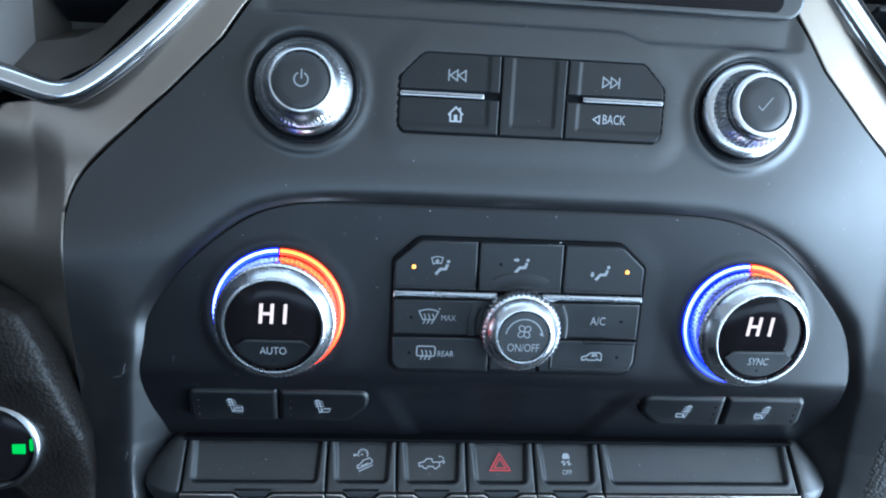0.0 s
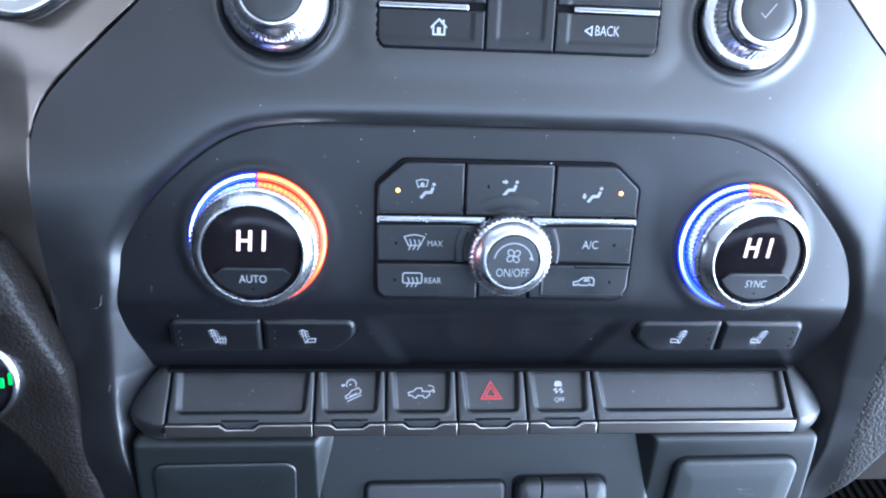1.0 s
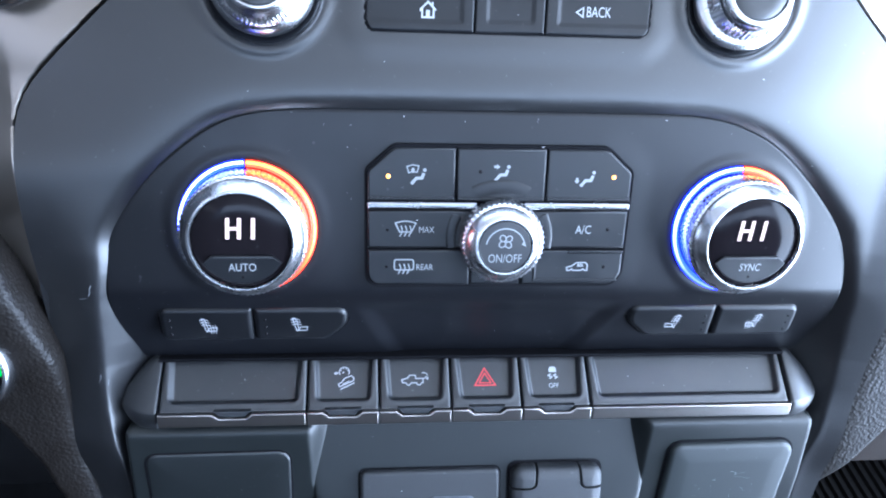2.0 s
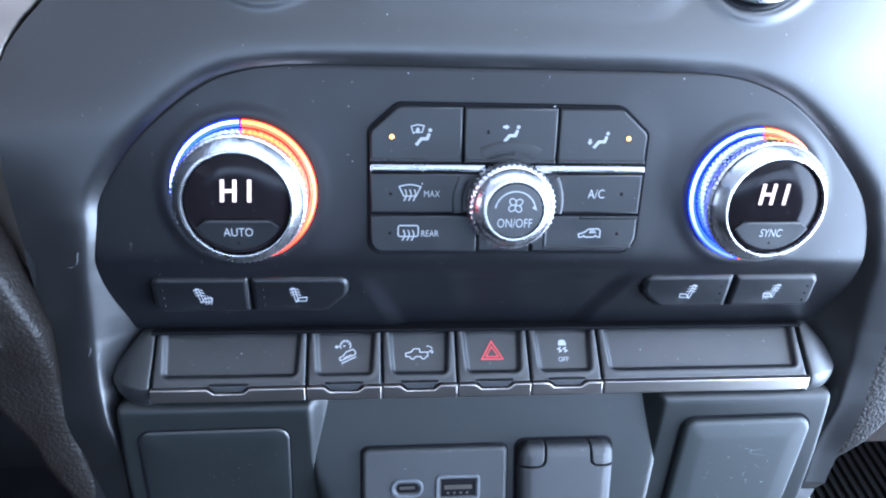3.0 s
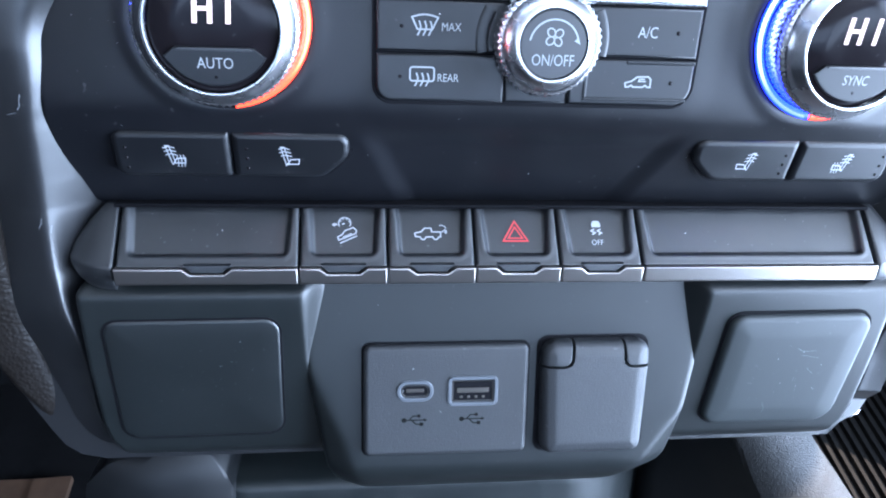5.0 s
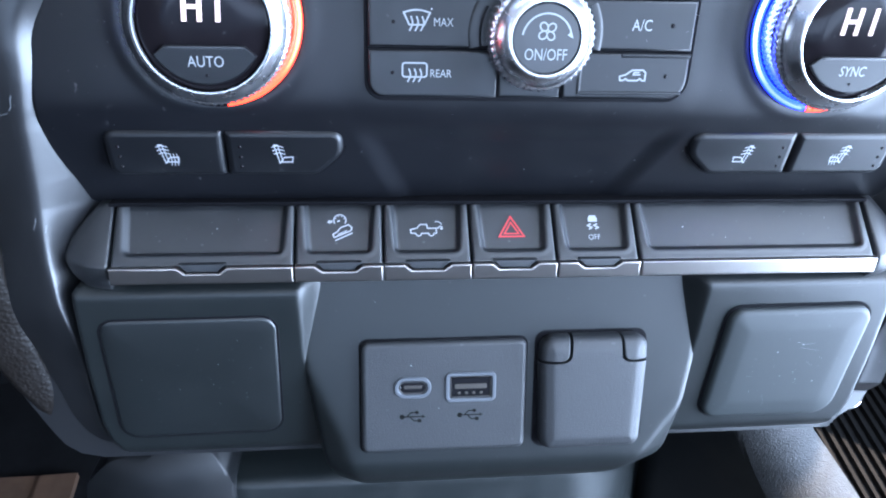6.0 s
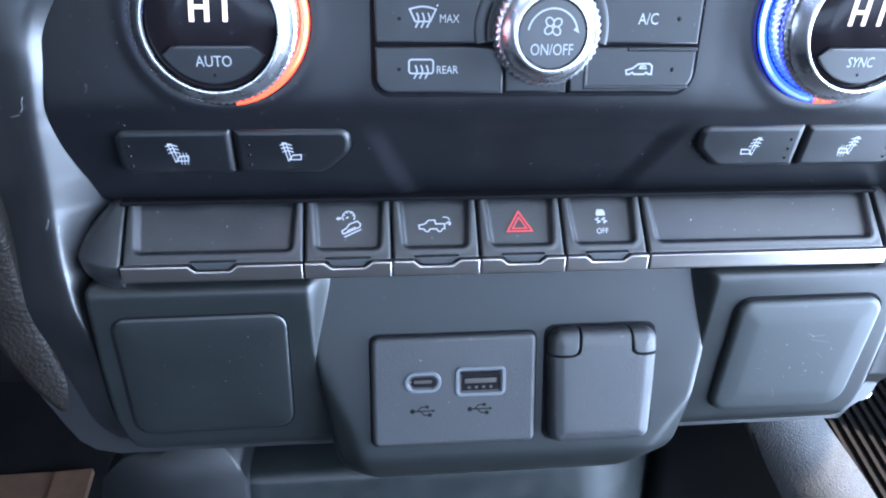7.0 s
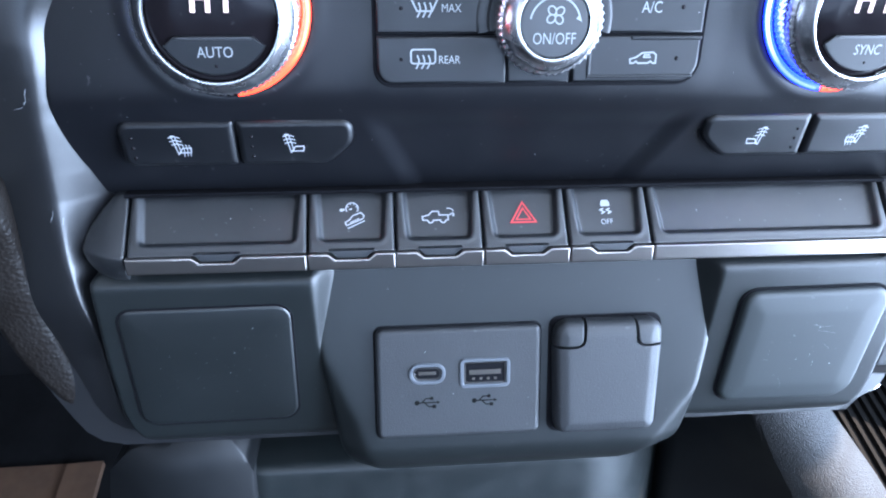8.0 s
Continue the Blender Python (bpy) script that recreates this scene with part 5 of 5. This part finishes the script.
pad_left = lambda z: along(z, (-330, 225), (-165, 134.5), (-145, 122.6), (-124, 112.4), (-112, 107))
part("side_panel", sheet(lambda z: 101 + 0 * z, lambda z: pad_left(z) + 1.5, -420, -112, lambda x, z: 100 - 49.5 * (x - 101) / np.maximum(pad_left(z) - 99.5, 2), 20, 60, skirt=20), COLUMN, front, crease=60)
arm = thing("console_side_pad", "grey grained vinyl pad beside the floor console", "console pad", (140, 50, -150))
part("pad_body", sheet(pad_left, lambda z: along(z, (-330, 300), (-161, 178.5), (-143, 164), (-127, 151), (-112, 141)), -330, -112,
     lambda x, z: 46 + 0.02 * (x - 128 - 0.75 * (-123 - z)) ** 2 + 0.05 * (z + 123), 50, 100, skirt=50), PAD, arm, crease=60)


# Bright chrome stands in for sunlight, which the roof keeps off this sliver.
part("sunlit_clip", tube([(140.6, 25.6, -97.0), (142.4, 25.2, -96.2), (144.0, 25.0, -95.0), (145.4, 25.0, -93.4)], [0.25, 0.6, 0.6, 0.25], n=10), KNURL, lower, "metal clip edge in bright chrome that stands in for sunlight")


# ---- cabin round the console ----
def world_box(name, parent, mat, x0, x1, y0, y1, z0, z1):
    """A plain closing wall in metres of the cabin, as a slab with thickness."""
    bm = bar(bmesh.new(), x0, y0, z0, x1, y1, z1)
    bmesh.ops.recalc_face_normals(bm, faces=bm.faces)
    me = bpy.data.meshes.new(name)
    bm.to_mesh(me)
    bm.free()
    me.materials.append(mat)
    ob = new(name, me)
    if parent:
        ob.parent = parent
    return ob


floor = tagged(world_box("floor", None, CARPET, -0.86, 0.86, -1.7, 0.7, -0.04, 0.0), "black carpeted cabin floor", "floor", kind="structure")
ceiling = tagged(world_box("ceiling", None, HEADLINER, -0.86, 0.86, -1.7, 0.12, 1.24, 1.28), "pale grey cloth headliner", "ceiling", kind="structure")
tagged(world_box("wall_front", None, CARPET, -0.86, 0.86, 0.66, 0.70, 0.0, 0.92), "black lined front bulkhead", "wall", kind="structure")
# the driver's side is closed; the passenger's side is open to daylight above its sill
door = tagged(world_box("wall_driver_door", None, LINING, -0.90, -0.86, -1.7, 0.7, 0.0, 1.06), "black driver's door lining under its window opening", "door lining", kind="structure")
world_box("window_header", door, HEADLINER, -0.90, -0.86, -1.7, 0.7, 1.20, 1.26)
for y0, y1 in ((-1.7, -1.0), (-0.30, -0.22), (0.30, 0.70)):
    world_box("window_pillar", door, HEADLINER, -0.90, -0.86, y0, y1, 1.06, 1.20)
sill = tagged(world_box("wall_passenger_sill", None, LINING, 0.86, 0.90, -1.7, 0.7, 0.0, 0.12), "black door sill and pillars of the open doorway", "door sill", kind="structure")
world_box("rear_door", sill, LINING, 0.86, 0.90, -1.7, -0.88, 0.12, 0.86)
for y0, y1 in ((-1.7, -1.6), (-0.95, -0.88)):
    world_box("door_pillar", sill, LINING, 0.86, 0.90, y0, y1, 0.86, 1.20)
world_box("window_header", sill, HEADLINER, 0.86, 0.90, -1.7, -0.88, 1.20, 1.26)
world_box("door_pillar", sill, LINING, 0.86, 0.90, 0.12, 0.70, 0.12, 1.26)
back_wall = tagged(world_box("wall_back", None, LINING, -0.86, 0.86, -1.74, -1.70, 0.0, 0.88), "black lined cabin back wall", "wall", kind="structure")
world_box("back_wall_top", back_wall, LINING, -0.86, 0.86, -1.74, -1.70, 1.24, 1.28)
tagged(world_box("dashboard_top", None, CARPET, -0.86, 0.86, 0.10, 0.66, 0.86, 0.90), "black dashboard top", "dashboard", kind="structure")
for side, name in ((-1, "dashboard_driver_side"), (1, "dashboard_passenger_side")):
    a, b = sorted((side * 0.19, side * 0.86))
    tagged(world_box(name, None, CARPET, a, b, 0.10, 0.14, 0.42, 0.87), "black dashboard face", "dashboard", kind="structure")


# ---- floor mat and board ----
floor_mat = tagged(new("floor_mat"), "dark ribbed rubber floor mat on the carpet", "floor mat")
floor_mat.location = (0.5, 0.0, 0.0)
ORIGIN[floor_mat.name] = Vector((500, 0, 0))
part("mat_base", bar(bmesh.new(), 200, -500, 0.5, 800, 600, 5), MAT_RUBBER, floor_mat, flat=True, leans=False)
bm = bmesh.new()
for q in range(46):
    x = 206 + 13 * q
    pts = [(x, 5), (x + 1.6, 10), (x + 6.4, 10), (x + 8, 5)]
    a = [bm.verts.new((u, -500, w)) for u, w in pts]
    b = [bm.verts.new((u, 600, w)) for u, w in pts]
    for k in range(3):
        bm.faces.new((a[k], a[k + 1], b[k + 1], b[k]))
ribs = part("ribs", bm, MAT_RUBBER, floor_mat, flat=True, leans=False)
ribs["kind"] = "stuff"

board = tagged(new("floor_board"), "tan cardboard sheet lying on the driver's floor", "cardboard")
board.location = (-0.45, 0.15, 0.0)
ORIGIN[board.name] = Vector((-450, 150, 0))
bm = bmesh.new()
for x0, x1, z in ((-395, -357, 9), (-640, -395, 6)):
    v = [bm.verts.new(p) for p in ((x0 - 6, 0, z), (x1 + 2, 0, z), (x1, 314, z), (x0, 312, z))]
    w = [bm.verts.new((p.co.x, p.co.y, 0.5)) for p in v]
    bm.faces.new(v)
    for k in range(4):
        bm.faces.new((v[k], v[(k + 1) % 4], w[(k + 1) % 4], w[k]))
part("sheet", bm, TAN, board, flat=True, leans=False)


# ---- dust and scratches ----
rng = random.Random(11)


def flakes(name, label, count, place):
    """Tiny pale flakes that lie on a surface; place() gives a spot in mm, a little off it."""
    verts, faces = [], []
    for _ in range(count):
        p = place()
        size = 0.05 + 0.15 * rng.random() ** 4
        first, n, spin = len(verts), 5, rng.random() * 6.3
        long = 1 + 1.6 * rng.random() ** 4
        for i in range(n):
            a = 2 * math.pi * i / n
            r = size * rng.uniform(0.6, 1.3)
            u, w = r * long * math.cos(a), r * math.sin(a)
            verts.append((p[0] + u * math.cos(spin) - w * math.sin(spin), p[1], p[2] + u * math.sin(spin) + w * math.cos(spin)))
        verts.append((p[0], p[1] - 0.10, p[2]))
        faces += [(first + i, first + (i + 1) % n, first + n) for i in range(n)]
    me = bpy.data.meshes.new(name)
    me.from_pydata(verts, [], faces)
    bm = bmesh.new()
    bm.from_mesh(me)
    bpy.data.meshes.remove(me)
    top = thing(name, label, "dust", (0, 0, 0), kind="stuff")
    part("flakes", bm, DUST, top, flat=True)


def on_fascia():
    while True:
        x, z = rng.uniform(-135, 135), rng.uniform(0, 150)
        near = [math.hypot(x - cx, z - cz) for cx, cz in DIALS + KNOBS + ((0, 44.6),)]
        if min(near) < 27:
            continue
        ax, az = np.array([[x]]), np.array([[z]])
        if audio_distance(ax, az)[0, 0] < 1:
            if abs(z - 125.5) < 2 or 112 > z or z > 137:
                continue
            return x, -0.98, z
        if climate_distance(ax, az)[0, 0] < 1:
            if abs(z - 56) < 3 or z < 30:
                continue
            return x, FACE_Y - 0.04, z
        y = fascia_depth(ax, az)[0, 0]
        if -6 < z < 87 and pod_left(z) < x < pod_right(z):
            y = min(y, pod_skin(ax, az)[0, 0])
        return x, y - 0.03, z


def on_lower():
    pick = rng.random()
    if pick < 0.3:
        return tuple(BOX_TURN @ Vector((rng.uniform(-122, -82), -1.16, rng.uniform(-16, 18))))
    if pick < 0.6:
        return tuple(BOX_TURN @ Vector((rng.uniform(88, 115), -3.2, rng.uniform(-12, 12))))
    x, z = rng.uniform(-50, 50), rng.uniform(-98, -34)
    if pick < 0.75:
        x, z = rng.uniform(-46, 5), rng.uniform(-93, -57)
        p = PORT_TURN @ Vector((x + 20.2, -0.24, z + 75))
        return tuple(p)
    if -56 < z and abs(x) < 60:
        y = tongue_skin(np.array([[x]]), np.array([[z]]))[0, 0]
        return x, y - 0.03, z
    return tuple(BOX_TURN @ Vector((rng.uniform(-120, -84), -1.12, rng.uniform(-14, 14))))


def on_switches():
    x = rng.choice((rng.uniform(-114, -76), rng.uniform(48, 114)))
    return tuple(on_slope(x, rng.uniform(3, 14), -1.55))


flakes("dust_on_fascia", "tiny pale dust flakes on the black fascia", 110, on_fascia)
flakes("dust_on_console", "tiny pale dust flakes on the lower console", 60, on_lower)
flakes("dust_on_switches", "tiny pale dust flakes on the switch faces", 26, on_switches)

marks = bmesh.new()
for line in (((103, -57.5), (107, -58.6), (110, -58.2)), ((105, -60.0), (112, -61.4)), ((109, -66.0), (111.5, -68.2)), ((96, -81), (97.5, -84), (97.2, -86)), ((88, -72), (90, -72.4))):
    ribbon(marks, [(x, z + 68) for x, z in line], 0.09, y=-3.2)
marks.transform(BOX_TURN)
part("scratch_marks", marks, SCRATCH, pad, "fine pale scratches", flat=True)


def fascia_mark(points, width):
    """A fine scratch that follows the moulded skin."""
    bm = bmesh.new()
    ribbon(bm, points, width)
    for v in bm.verts:
        v.co.y = fascia_depth(np.array([[v.co.x]]), np.array([[v.co.z]]))[0, 0] - 0.05
    part("scratch_marks", bm, SCRATCH, fascia, "fine pale scratches", flat=True)


fascia_mark([(-139.0, 26.5), (-139.6, 25.0), (-139.8, 23.2), (-140.6, 22.2)], 0.3)
fascia_mark([(-144.0, 20.6), (-142.5, 21.0), (-141.0, 21.4)], 0.18)
fascia_mark([(-143.0, -14.0), (-142.0, -12.2), (-141.6, -10.5)], 0.22)
fascia_mark([(-139.5, -13.0), (-140.0, -15.4)], 0.2)
